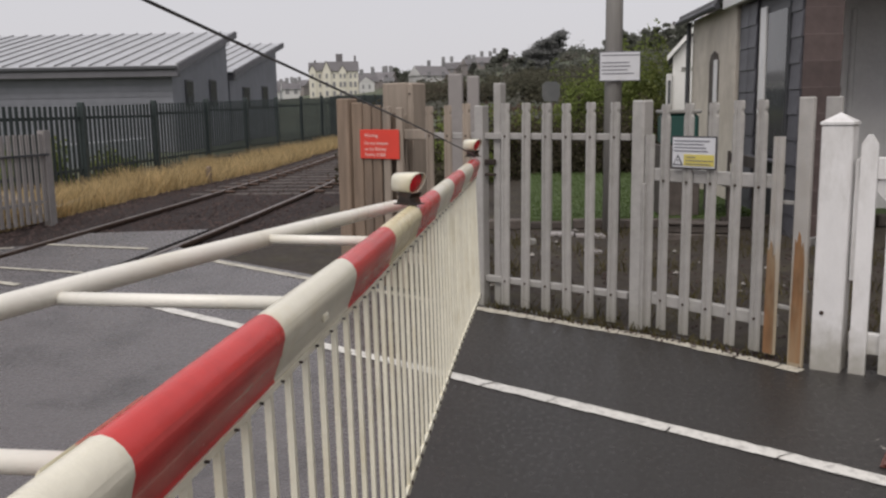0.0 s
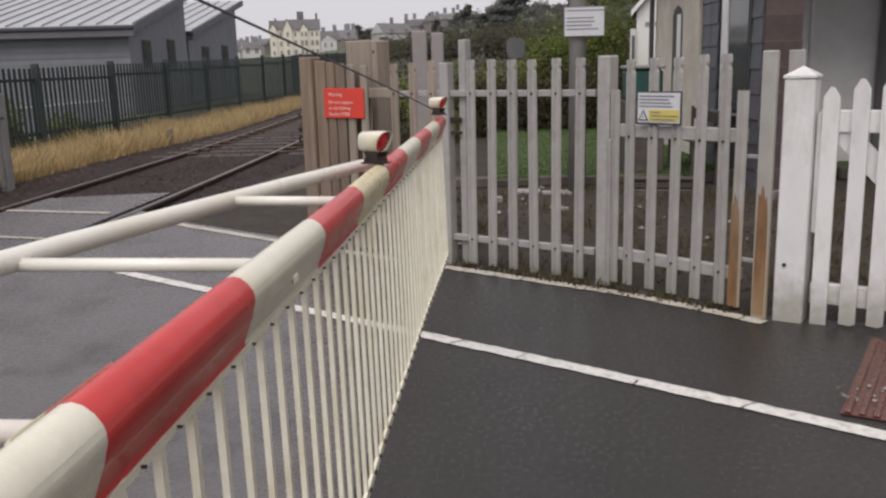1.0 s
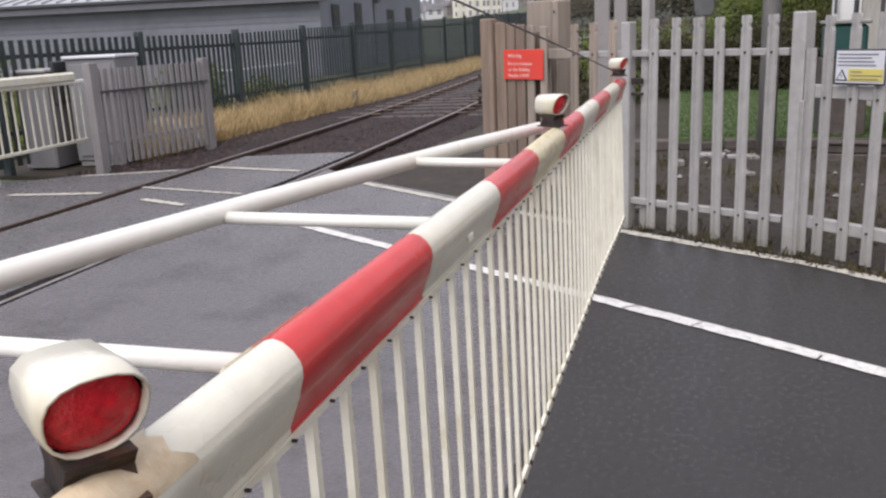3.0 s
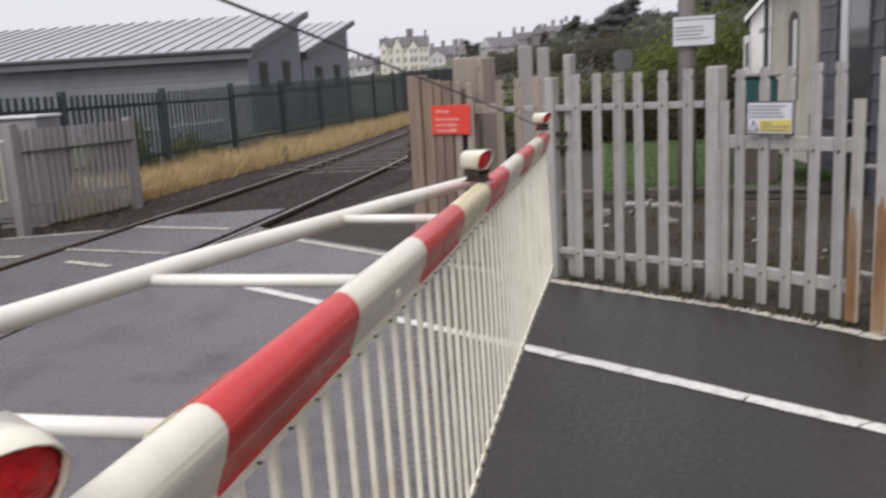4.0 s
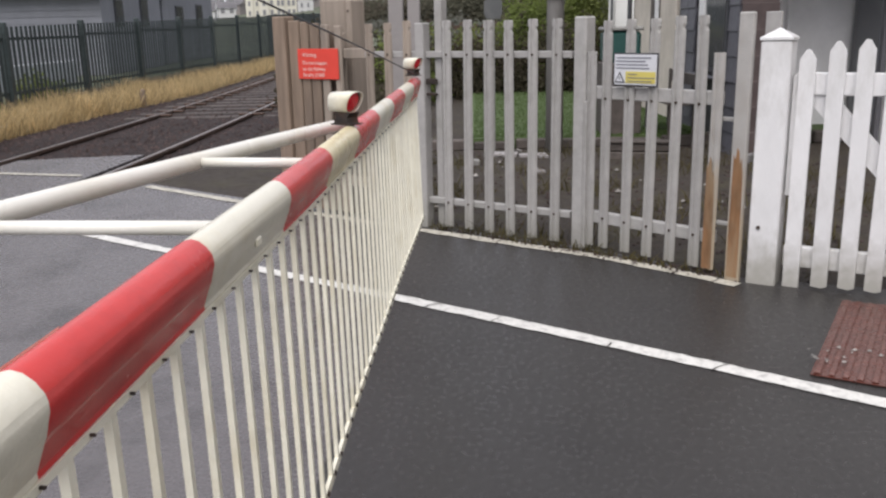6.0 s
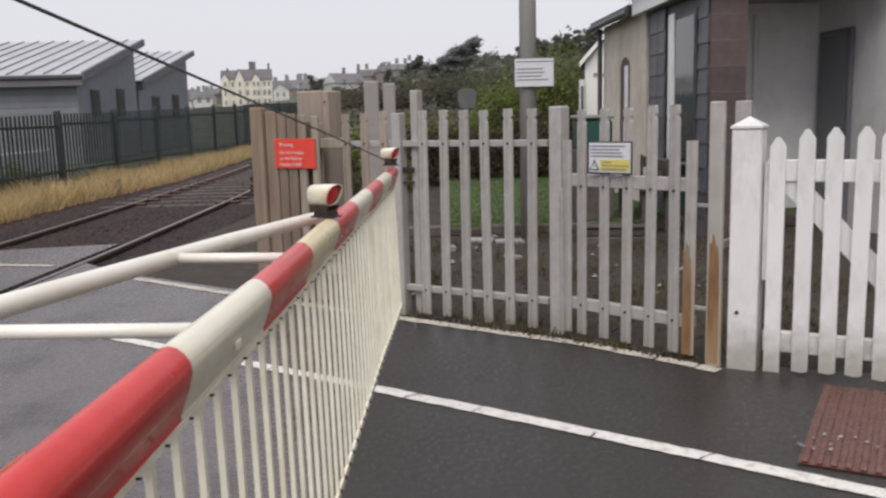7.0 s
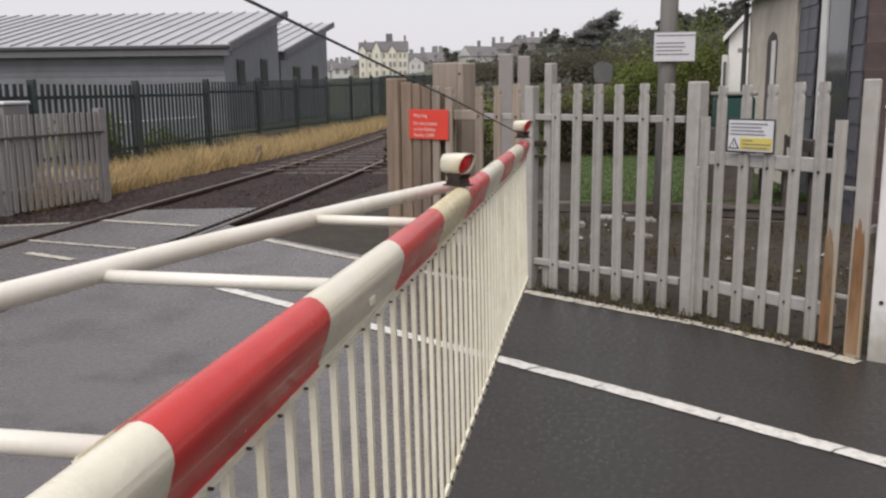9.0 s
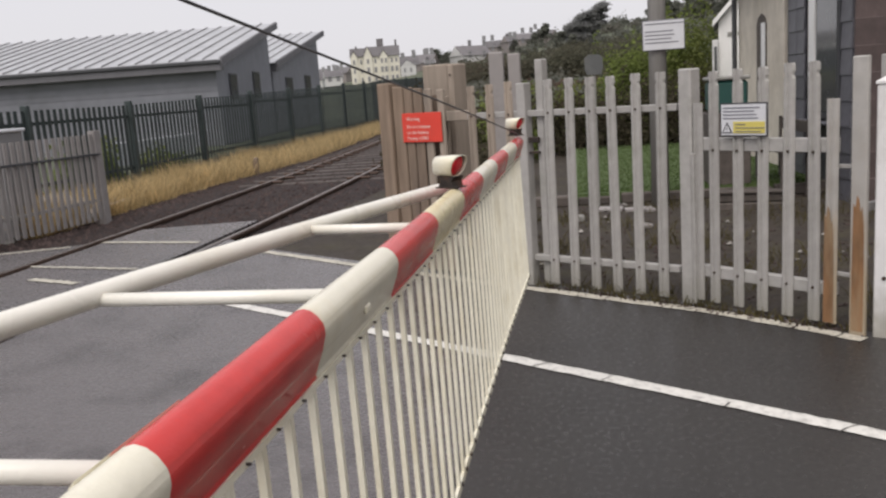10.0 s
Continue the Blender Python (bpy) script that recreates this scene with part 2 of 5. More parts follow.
M["grate"] = mat("rust_red_plate", (0.125, 0.045, 0.034), 0.24, 0.1, 0.3, 25, (0.065, 0.034, 0.028), 0.6, 3.1, 0.3, 80)
M["cable"] = mat("dark_cable", (0.045, 0.045, 0.048), 0.5, 0.2, 0.2, 60)
M["cabinet"] = mat("grey_cabinet_paint", (0.24, 0.235, 0.24), 0.45, 0.1, 0.06, 6, (0.19, 0.18, 0.18), 0.4, 3)
M["concrete"] = mat("concrete", (0.27, 0.265, 0.25), 0.8, 0, 0.12, 15, (0.18, 0.18, 0.165), 0.6, 3, 0.4, 50)
M["teal"] = mat("teal_plastic", (0.015, 0.07, 0.06), 0.45, 0, 0.08, 6)
M["pale_wall"] = mat("pale_low_wall", (0.36, 0.375, 0.40), 0.8, 0, 0.1, 1.0, (0.36, 0.38, 0.38), 0.5, 0.6)
M["sign_back"] = mat("dull_sign_back", (0.10, 0.105, 0.105), 0.6, 0.1, 0.08, 10, (0.16, 0.16, 0.155), 0.5, 5)
M["brick_far"] = mat("far_brick_wall", (0.25, 0.225, 0.215), 0.85, 0, 0.1, 0.5)
M["orange_rust"] = mat("orange_rust_streak", (0.235, 0.122, 0.056), 0.8, 0, 0.45, 16, (0.27, 0.21, 0.135), 0.8, 9, 0.3, 80, stretch=(1, 1, 0.2))
M["litter"] = mat("pale_stone_litter", (0.25, 0.235, 0.22), 0.8, 0, 0.15, 10, None, 0, 1, 0, 1, 0.1, 0.3, 0.3, True)

def let_light_through(m, share):
    """Leaves pass part of the light that falls on their far side."""
    n, l = m.node_tree.nodes, m.node_tree.links
    b, o = n["Principled BSDF"], n["Material Output"]
    t, x = n.new("ShaderNodeBsdfTranslucent"), n.new("ShaderNodeMixShader")
    src = b.inputs["Base Color"].links[0].from_socket
    l.new(src, t.inputs[0])
    x.inputs[0].default_value = share
    l.new(b.outputs[0], x.inputs[1])
    l.new(t.outputs[0], x.inputs[2])
    l.new(x.outputs[0], o.inputs[0])
for key in ("leaf", "leaf_haze", "leaf_pine_haze", "leaf_mid", "bramble", "bracken", "straw", "grass", "weed"):
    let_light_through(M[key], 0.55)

def low_stain(m, col, height, ragged, amount):
    """A ragged stain that climbs from an object's foot: rust on steel posts, algae on painted timber."""
    n, l = m.node_tree.nodes, m.node_tree.links
    b = n["Principled BSDF"]
    src = b.inputs["Base Color"].links[0].from_socket
    tc, sp, nz = n.new("ShaderNodeTexCoord"), n.new("ShaderNodeSeparateXYZ"), n.new("ShaderNodeTexNoise")
    nz.inputs["Scale"].default_value, nz.inputs["Detail"].default_value = 14.0, 6.0
    l.new(tc.outputs["Object"], sp.inputs[0])
    l.new(tc.outputs["Object"], nz.inputs["Vector"])
    ad = n.new("ShaderNodeMath")
    ad.operation = "MULTIPLY_ADD"
    ad.inputs[1].default_value = ragged
    l.new(nz.outputs[0], ad.inputs[0])
    l.new(sp.outputs["Z"], ad.inputs[2])
    mr = n.new("ShaderNodeMapRange")
    mr.inputs[1].default_value, mr.inputs[2].default_value = height + ragged * 0.5 - ragged * 0.35, height + ragged * 0.5 + ragged * 0.35
    mr.inputs[3].default_value, mr.inputs[4].default_value = amount, 0.0
    l.new(ad.outputs[0], mr.inputs[0])
    mx = n.new("ShaderNodeMix")
    mx.data_type = "RGBA"
    l.new(mr.outputs[0], mx.inputs[0])
    l.new(src, mx.inputs[6])
    mx.inputs[7].default_value = (*col, 1)
    l.new(mx.outputs[2], b.inputs["Base Color"])
    return m
M["galv_rusty"] = low_stain(mat("rust_stained_steel", (0.40, 0.385, 0.365), 0.6, 0.05, 0.12, 20, (0.25, 0.22, 0.18), 0.6, 5.0, 0.2, 90), (0.40, 0.31, 0.19), 0.42, 0.55, 0.7)
low_stain(M["white_paint"], (0.31, 0.295, 0.25), 0.16, 0.36, 0.8)
low_stain(M["galv"], (0.24, 0.235, 0.20), 0.10, 0.25, 0.6)

# ---- mesh helpers ----
def mesh_from(bm, name, material, smooth=False):
    me = bpy.data.meshes.new(name)
    bmesh.ops.recalc_face_normals(bm, faces=bm.faces[:])
    bm.to_mesh(me)
    bm.free()
    for mm in (material if isinstance(material, (list, tuple)) else [material]):
        me.materials.append(mm)
    if smooth:
        for p in me.polygons:
            p.use_smooth = True
    return me

def part(name, bm, material, parent, label="", smooth=False, m=None):
    """One mesh object under a thing or a part (or top level, with parent None)."""
    ob = new(name, mesh_from(bm, name, material, smooth) if isinstance(bm, bmesh.types.BMesh) else bm)
    ob.parent = parent
    if m is not None:
        ob.matrix_basis = m
    if label:
        ob["label"] = label
    return ob

def thing(name, label, category, m=None, group="", kind=""):
    ob = new(name)
    ob.empty_display_size = 0.1
    if m is not None:
        ob.matrix_basis = m
    return tagged(ob, label, category, group, kind)

def box(bm, x0, x1, y0, y1, z0, z1, bevel=0.0, m=None):
    v = [bm.verts.new(p) for p in ((x0, y0, z0), (x1, y0, z0), (x1, y1, z0), (x0, y1, z0), (x0, y0, z1), (x1, y0, z1), (x1, y1, z1), (x0, y1, z1))]
    fs = [bm.faces.new([v[i] for i in q]) for q in ((0, 3, 2, 1), (4, 5, 6, 7), (0, 1, 5, 4), (1, 2, 6, 5), (2, 3, 7, 6), (3, 0, 4, 7))]
    if bevel:
        es = list({e for f in fs for e in f.edges})
        r = bmesh.ops.bevel(bm, geom=es, offset=bevel, segments=1, affect="EDGES")
        v = list({w for f in r["faces"] for w in f.verts} | {w for w in v if w.is_valid})
    if m is not None:
        bmesh.ops.transform(bm, matrix=m, verts=v)
    return bm

def B(x0, x1, y0, y1, z0, z1, bevel=0.0, m=None):
    return box(bmesh.new(), x0, x1, y0, y1, z0, z1, bevel, m)

def tube(bm, points, radius, sides=12, caps=True):
    """A round bar through the points; radius may be one per point."""
    pts = [Vector(p) for p in points]
    rad = radius if isinstance(radius, (list, tuple)) else [radius] * len(pts)
    rings = []
    for i, p in enumerate(pts):
        d = (pts[min(i + 1, len(pts) - 1)] - pts[max(i - 1, 0)]).normalized()
        a = d.cross(Vector((0, 0, 1)))
        a = a.normalized() if a.length > 0.01 else Vector((1, 0, 0))
        b = d.cross(a)
        rings.append([bm.verts.new(p + rad[i] * (math.cos(k * math.tau / sides) * a + math.sin(k * math.tau / sides) * b)) for k in range(sides)])
    for r, s in zip(rings, rings[1:]):
        for k in range(sides):
            bm.faces.new((r[k], r[(k + 1) % sides], s[(k + 1) % sides], s[k]))
    if caps:
        bm.faces.new(rings[0]), bm.faces.new(rings[-1][::-1])
    return bm

def prism(bm, outline, axis_from, axis_to):
    """Extrude a list of 3D points (a closed outline) along a vector from axis_from to axis_to."""
    d = Vector(axis_to) - Vector(axis_from)
    a = [bm.verts.new(Vector(p) + Vector(axis_from)) for p in outline]
    b = [bm.verts.new(Vector(p) + Vector(axis_from) + d) for p in outline]
    n = len(a)
    for i in range(n):
        bm.faces.new((a[i], a[(i + 1) % n], b[(i + 1) % n], b[i]))
    bm.faces.new(a), bm.faces.new(b[::-1])
    return bm

def sheet(points, z, thick=0.0):
    """A flat polygon at height z, with sides going down by thick."""
    bm = bmesh.new()
    top = [bm.verts.new((x, y, z)) for x, y in points]
    bm.faces.new(top)
    if thick:
        low = [bm.verts.new((x, y, z - thick)) for x, y in points]
        for i in range(len(top)):
            j = (i + 1) % len(top)
            bm.faces.new((top[i], top[j], low[j], low[i]))
    return bm

def strip(points, width, z, ragged=0.0, seed=1):
    """A painted line along a polyline, finely cut so its edges wander a little."""
    rnd = random.Random(seed)
    bm = bmesh.new()
    dense = []
    for (x0, y0), (x1, y1) in zip(points, points[1:]):
        n = max(2, int(math.hypot(x1 - x0, y1 - y0) / 0.05))
        dense += [(x0 + (x1 - x0) * i / n, y0 + (y1 - y0) * i / n) for i in range(n)]
    dense.append(points[-1])
    rows = []
    for i, (x, y) in enumerate(dense):
        a, b = dense[max(i - 1, 0)], dense[min(i + 1, len(dense) - 1)]
        d = Vector((b[0] - a[0], b[1] - a[1])).normalized()
        l, r = width / 2 + rnd.uniform(-ragged, ragged), width / 2 + rnd.uniform(-ragged, ragged)
        rows.append((bm.verts.new((x - d.y * l, y + d.x * l, z)), bm.verts.new((x + d.y * r, y - d.x * r, z))))
    for (a, b), (c, d) in zip(rows, rows[1:]):
        bm.faces.new((a, b, d, c))
    return bm

def track_x(y):
    """Centre line of the railway, which bends gently away."""
    return -4.23 - 0.0019 * max(y - 6, 0) ** 2

def quads(name, cells, material):
    """Many loose leaf quads in one mesh: cells are (centre, size, normal-ish vector, stretch)."""
    vs, fs = [], []
    for c, s, d, st in cells:
        d = Vector(d).normalized()
        a = d.orthogonal().normalized()
        a = Matrix.Rotation(random.random() * math.tau, 3, d) @ a
        b = d.cross(a)
        i = len(vs)
        c = Vector(c)
        vs += [c - a * s, c + b * s * st * 0.5, c + a * s, c - b * s * st * 0.5]
        fs.append((i, i + 1, i + 2, i + 3))
    me = bpy.data.meshes.new(name)
    me.from_pydata([tuple(v) for v in vs], [], fs)
    me.materials.append(material)
    return me

def blades(name, roots, material, hmin, hmax, w, lean=0.5):
    """Grass: one narrow bent blade at each root."""
    vs, fs = [], []
    for x, y, z in roots:
        h = random.uniform(hmin, hmax)
        a = random.random() * math.tau
        dx, dy = math.cos(a) * w, math.sin(a) * w
        lx, ly = random.gauss(0, lean) * h, random.gauss(0, lean) * h
        i = len(vs)
        vs += [(x - dx, y - dy, z), (x + dx, y + dy, z), (x + lx * 0.4 + dx * 0.7, y + ly * 0.4 + dy * 0.7, z + h * 0.6), (x + lx * 0.4 - dx * 0.7, y + ly * 0.4 - dy * 0.7, z + h * 0.6), (x + lx, y + ly, z + h)]
        fs += [(i, i + 1, i + 2, i + 3), (i + 3, i + 2, i + 4)]
    me = bpy.data.meshes.new(name)
    me.from_pydata(vs, [], fs)
    me.materials.append(material)
    return me

def pebbles(name, places, material, smin, smax):
    """Loose stones: squashed, jittered octahedra in one mesh."""
    vs, fs = [], []
    for x, y, z in places:
        s = random.uniform(smin, smax)
        i = len(vs)
        r = [random.uniform(0.6, 1.2) * s for _ in range(6)]
        a = random.random() * 1.57
        c, q = math.cos(a), math.sin(a)
        vs += [(x + c * r[0], y + q * r[0], z), (x - q * r[1], y + c * r[1], z), (x - c * r[2], y - q * r[2], z), (x + q * r[3], y - c * r[3], z), (x + s * 0.15, y, z + r[4] * 0.75), (x, y, z - r[5] * 0.5)]
        fs += [(i, i + 1, i + 4), (i + 1, i + 2, i + 4), (i + 2, i + 3, i + 4), (i + 3, i, i + 4), (i + 1, i, i + 5), (i + 2, i + 1, i + 5), (i + 3, i + 2, i + 5), (i, i + 3, i + 5)]
    me = bpy.data.meshes.new(name)
    me.from_pydata(vs, [], fs)
    me.materials.append(material)
    return me

# ---- ground, road, railway ----
def smooth01(a):
    a = min(max(a, 0.0), 1.0)
    return a * a * (3 - 2 * a)

def hill_z(x, y):
    """Terrain: flat by the line, rising to a wooded hill that climbs to the right."""
    r = math.hypot(x, y)
    ang = math.degrees(math.atan2(x, y))
    top = min(max(6.6 + (ang + 12.8) * 0.57, 4.0), 26.0)
    z = top * smooth01((r - 70) / 210)
    z += 1.6 * noise.noise((x * 0.02, y * 0.02, 0.3)) * smooth01((r - 75) / 60)
    return z

bm = bmesh.new()
rings = [0, 6, 12, 20, 30, 45, 60, 75, 90, 105, 120, 140, 160, 185, 215, 260, 340, 500, 900, 2500]
cols = 120
prev = None
centre = bm.verts.new((0, 0, -0.16))
for r in rings[1:]:
    cur = []
    for k in range(cols):
        a = k * math.tau / cols
        x, y = r * math.sin(a), r * math.cos(a)
        cur.append(bm.verts.new((x, y, -0.16 + (hill_z(x, y) if y > 0 else 0))))
    for k in range(cols):
        if prev is None:
            bm.faces.new((centre, cur[k], cur[(k + 1) % cols]))
        else:
            bm.faces.new((prev[k], cur[k], cur[(k + 1) % cols], prev[(k + 1) % cols]))
    prev = cur
tagged(part("ground", bm, M["hill"], None, smooth=True), "rough green and brown land rising to a hill", "ground", kind="structure")

road_outline = [(12, -14), (12, 1.0), (2.6, 3.95), (1.36, 4.40), (0.68, 5.02), (-0.38, 5.75), (-0.47, 2.5), (-0.50, -14)]
# road split below the boom so its rail side can carry the painted sheen
rail_side_outline = [(-0.502, -14), (-0.472, 2.5), (-0.382, 5.75), (-1.75, 6.68), (-2.9, 7.50), (-3.46, 8.1), (-3.46, -14)]
tagged(part("road_apron", sheet(rail_side_outline, 0.0, 0.16), M["asphalt_sheen"], None), "wet asphalt beside the rails, greyed to imitate sky sheen", "road", kind="structure")
tagged(part("road", sheet(road_outline, 0.0, 0.16), M["asphalt"], None), "dark wet asphalt road across the railway", "road", kind="structure")
deck = sheet([(-3.55, -14), (-3.62, 9.35), (-4.86, 9.05), (-4.92, -14)], -0.004, 0.14)
tagged(part("crossing_deck", deck, M["asphalt_old"], None), "worn grey asphalt deck between the rails", "crossing deck", kind="structure")
far_road = sheet([(-5.04, -14), (-5.04, 8.15), (-6.05, 7.75), (-6.6, 7.2), (-16, 10.0), (-16, -14)], -0.003, 0.14)
tagged(part("road_far_side", far_road, M["asphalt_old"], None), "old grey asphalt beyond the rails", "road", kind="structure")

for pts, w, mt, rg in (
    ([(3.6, 1.30), (1.2, 2.99), (0.33, 3.60), (-0.44, 4.13), (-1.24, 4.66), (-2.62, 5.57)], 0.085, "line", 0.004),
    ([(1.30, 4.26), (1.0, 4.56), (0.68, 4.85), (0.2, 5.17), (-0.38, 5.56), (-1.75, 6.52), (-2.84, 7.33)], 0.085, "line_old", 0.007),
):
    line_ob = tagged(part("road_line", strip(pts, w, 0.004, rg, len(pts)), M[mt], None), "worn white painted line on the wet road, cracked across", "road marking", kind="structure", group="road lines")
    rnd = random.Random(len(pts) * 7)
    for (x0, y0), (x1, y1) in zip(pts, pts[1:]):
        ln = math.hypot(x1 - x0, y1 - y0)
        s_ = rnd.uniform(0.1, 0.4)
        while s_ < ln:
            cx_, cy_ = x0 + (x1 - x0) * s_ / ln, y0 + (y1 - y0) * s_ / ln
            ax, ay = -(y1 - y0) / ln, (x1 - x0) / ln
            sk = rnd.uniform(-0.35, 0.35)
            ax, ay = ax + sk * (x1 - x0) / ln, ay + sk * (y1 - y0) / ln
            hw, lo = w * 0.56, rnd.choice((-0.56, -0.56, 0.0, 0.2)) * w
            mid = ((lo + hw) / 2, rnd.uniform(-0.008, 0.008))
            cr = [(cx_ + ax * lo, cy_ + ay * lo), (cx_ + ax * mid[0] + (x1 - x0) / ln * mid[1], cy_ + ay * mid[0] + (y1 - y0) / ln * mid[1]), (cx_ + ax * hw, cy_ + ay * hw)]
            part("crack", strip(cr, rnd.uniform(0.003, 0.009), 0.0065, 0.0015, rnd.randint(0, 999)), M["asphalt"], line_ob)
            s_ += rnd.uniform(0.22, 0.6)
for pts, w in (([(-3.70, 7.96), (-4.86, 8.22)], 0.08), ([(-3.70, 6.72), (-4.88, 7.02)], 0.05), ([(-3.95, 6.22), (-4.5, 6.45)], 0.08), ([(-5.10, 6.70), (-6.0, 6.58)], 0.09), ([(-5.1, 8.0), (-6.0, 7.62)], 0.06)):
    tagged(part("road_line", strip(pts, w, 0.003, 0.006, 3), M["line_old"], None), "faded white line on the old crossing asphalt", "road marking", kind="structure", group="road lines")

# earth behind the fence and ballast along the line
tagged(part("earth_bed", sheet([(-3.0, 7.45), (-1.75, 6.62), (-0.38, 5.70), (0.68, 4.95), (1.36, 4.36), (2.6, 3.9), (9, 1.2), (9, 9.5), (-0.02, 9.5), (-0.08, 18), (-3.4, 18), (-2.6, 14)], -0.015, 0.12), M["dirt"], None),
       "bare damp brown earth with rubble", "earth", kind="structure")
bm = bmesh.new()
ys = [7.3, 8, 9, 10, 12, 14, 17, 20, 24, 28, 33, 40, 50, 65, 85]
prev = None
for y in ys:
    c = track_x(y)
    row = [bm.verts.new((c + o, y, z)) for o, z in ((-2.6, -0.13), (-1.9, -0.07), (-1.2, -0.055), (0, -0.06), (1.2, -0.055), (1.9, -0.07), (2.9, -0.13))]
    if prev:
        for i in range(6):
            bm.faces.new((prev[i], prev[i + 1], row[i + 1], row[i]))
    prev = row
tagged(part("track_bed", bm, M["ballast"], None, smooth=True), "dark ballast bed of the railway", "track bed", kind="structure")
# rails: a head, web and foot following the bend
def rail(side):
    holder = thing("rail", "rust-brown steel rail with a worn bright head", "rail", group="rails of the track")
    prof = ((-0.036, 0.0), (0.036, 0.0), (0.036, -0.03), (0.009, -0.045), (0.009, -0.12), (0.07, -0.14), (0.07, -0.15), (-0.07, -0.15), (-0.07, -0.14), (-0.009, -0.12), (-0.009, -0.045), (-0.036, -0.03))
    bm, head, prev, ph = bmesh.new(), bmesh.new(), None, None
    for y in [-14, -4, 2, 6, 7.5, 9, 11, 13, 15, 18, 21, 25, 30, 36, 44, 54, 68, 85]:
        c = track_x(y) + side * 0.7525
        row = [bm.verts.new((c + a, y, b)) for a, b in prof]
        hr = [head.verts.new((c + a, y, 0.0035)) for a in (-0.020, 0.012)]
        if prev:
            for i in range(12):
                bm.faces.new((prev[i], prev[(i + 1) % 12], row[(i + 1) % 12], row[i]))
            head.faces.new((ph[0], ph[1], hr[1], hr[0]))
        prev, ph = row, hr
    part("rail_web", bm, M["rail"], holder)
    part("rail_head", head, M["rail_top"], holder, "bright worn running surface")
rail(-1)
rail(1)

bm = B(-1.3, 1.3, -0.125, 0.125, -0.10, 0.0, 0.012)
sleeper_mesh = mesh_from(bm, "sleeper", M["sleeper"])
y = 9.75
while y < 62:
    sl = new("sleeper", sleeper_mesh)
    sl.matrix_basis = pose(track_x(y), y, -0.078 if y < 13.6 else -0.050, 0, 0, 0.22 * max(y - 6, 0) + random.uniform(-1, 1))
    tagged(sl, "weathered timber sleeper in dark ballast", "sleeper", "sleepers of the track")
    y += 0.70
chair_mesh = mesh_from(B(-0.10, 0.10, -0.06, 0.06, 0.0, 0.035, 0.008), "rail_chair", M["rail"])
y = 13.95
while y < 24:
    for s in (-1, 1):
        for o in (-0.10, 0.10):
            tagged(part("rail_chair", chair_mesh, None, None, m=pose(track_x(y) + s * 0.7525 + o, y, -0.036)), "rusty cast iron rail chair on a sleeper", "rail chair", "rail chairs")
    y += 0.70

# loose ballast
random.seed(5)
pl = []
for _ in range(16000):
    y = 7.4 + 26 * random.random() ** 1.8
    o = random.uniform(-2.5, 2.8)
    x = track_x(y) + o
    if y < 9.4 and -4.95 < x < -3.4:
        continue
    if x < -5.0 and y < 8.2 or x > -2.95 + (7.5 - y) * 1.4 and y < 7.6:
        continue
    pl.append((x, y, -0.065 if abs(o) < 1.9 else -0.10))
tagged(new("ballast_stones", pebbles("ballast_stones", pl, M["stone"], 0.018, 0.045)), "dark angular ballast stones", "ballast", kind="stuff")
pl = []
for _ in range(1500):
    x, y = random.uniform(-1.2, 3.2), random.uniform(4.3, 9.4)
    if y < 5.75 - (x + 0.38) * 0.78:
        continue
    pl.append((x, y, -0.01))
tagged(new("rubble", pebbles("rubble", pl, M["stone"], 0.005, 0.020)), "small dark stones and rubble on the earth", "rubble", kind="stuff")
pl = [(random.uniform(-0.8, 2.6), random.uniform(6.0, 9.3), 0.0) for _ in range(45)]
tagged(new("pale_litter", pebbles("pale_litter", pl, M["litter"], 0.012, 0.035)), "scattered pale stones and broken slate", "rubble", kind="stuff")
roots = []
for _ in range(6000):
    x, y = random.uniform(-1.2, 3.0), random.uniform(4.4, 9.3)
    if y < 5.80 - (x + 0.38) * 0.78 or noise.noise((x * 1.4, y * 1.4, 2)) < 0.05:
        continue
    roots.append((x, y, -0.015))
tagged(new("weeds", blades("weeds", roots, M["weed"], 0.03, 0.15, 0.004, 0.8)), "low brown and olive weeds on bare earth", "weeds", kind="stuff")

# ---- barrier: boom, lamps, skirt, bracing ----
barrier = thing("level_crossing_barrier", "lowered red and white striped barrier boom with hanging skirt", "barrier")
PROFILE = ((-0.0085, -0.043), (-0.0200, -0.012), (-0.0253, 0.008), (-0.0235, 0.021), (-0.0170, 0.0305), (-0.0080, 0.0370), (0.0010, 0.0390), (0.0095, 0.0365), (0.0175, 0.0300), (0.0235, 0.0210),
           (0.0250, 0.0150), (0.0252, 0.0080), (0.0230, 0.0000), (0.0200, -0.0120), (0.0178, -0.0165), (0.0090, -0.0400), (0.0096, -0.0450), (0.0040, -0.0460))
TIP_Y, STRIPE, FIRST = 4.20, 0.408, 0.557

def boom_at(y):
    """Centre of the boom: it sags a little towards the middle and bows at the free end."""
    x = -0.3165 + 0.004 * smooth01((y - 1.0) / 0.6) + 0.030 * max(y - 2.0, 0) / 2.2
    return x, 1.031 - 0.013 * smooth01((y - 0.3) / 1.7) + 0.003 * max(y - 2.2, 0) / 2.0

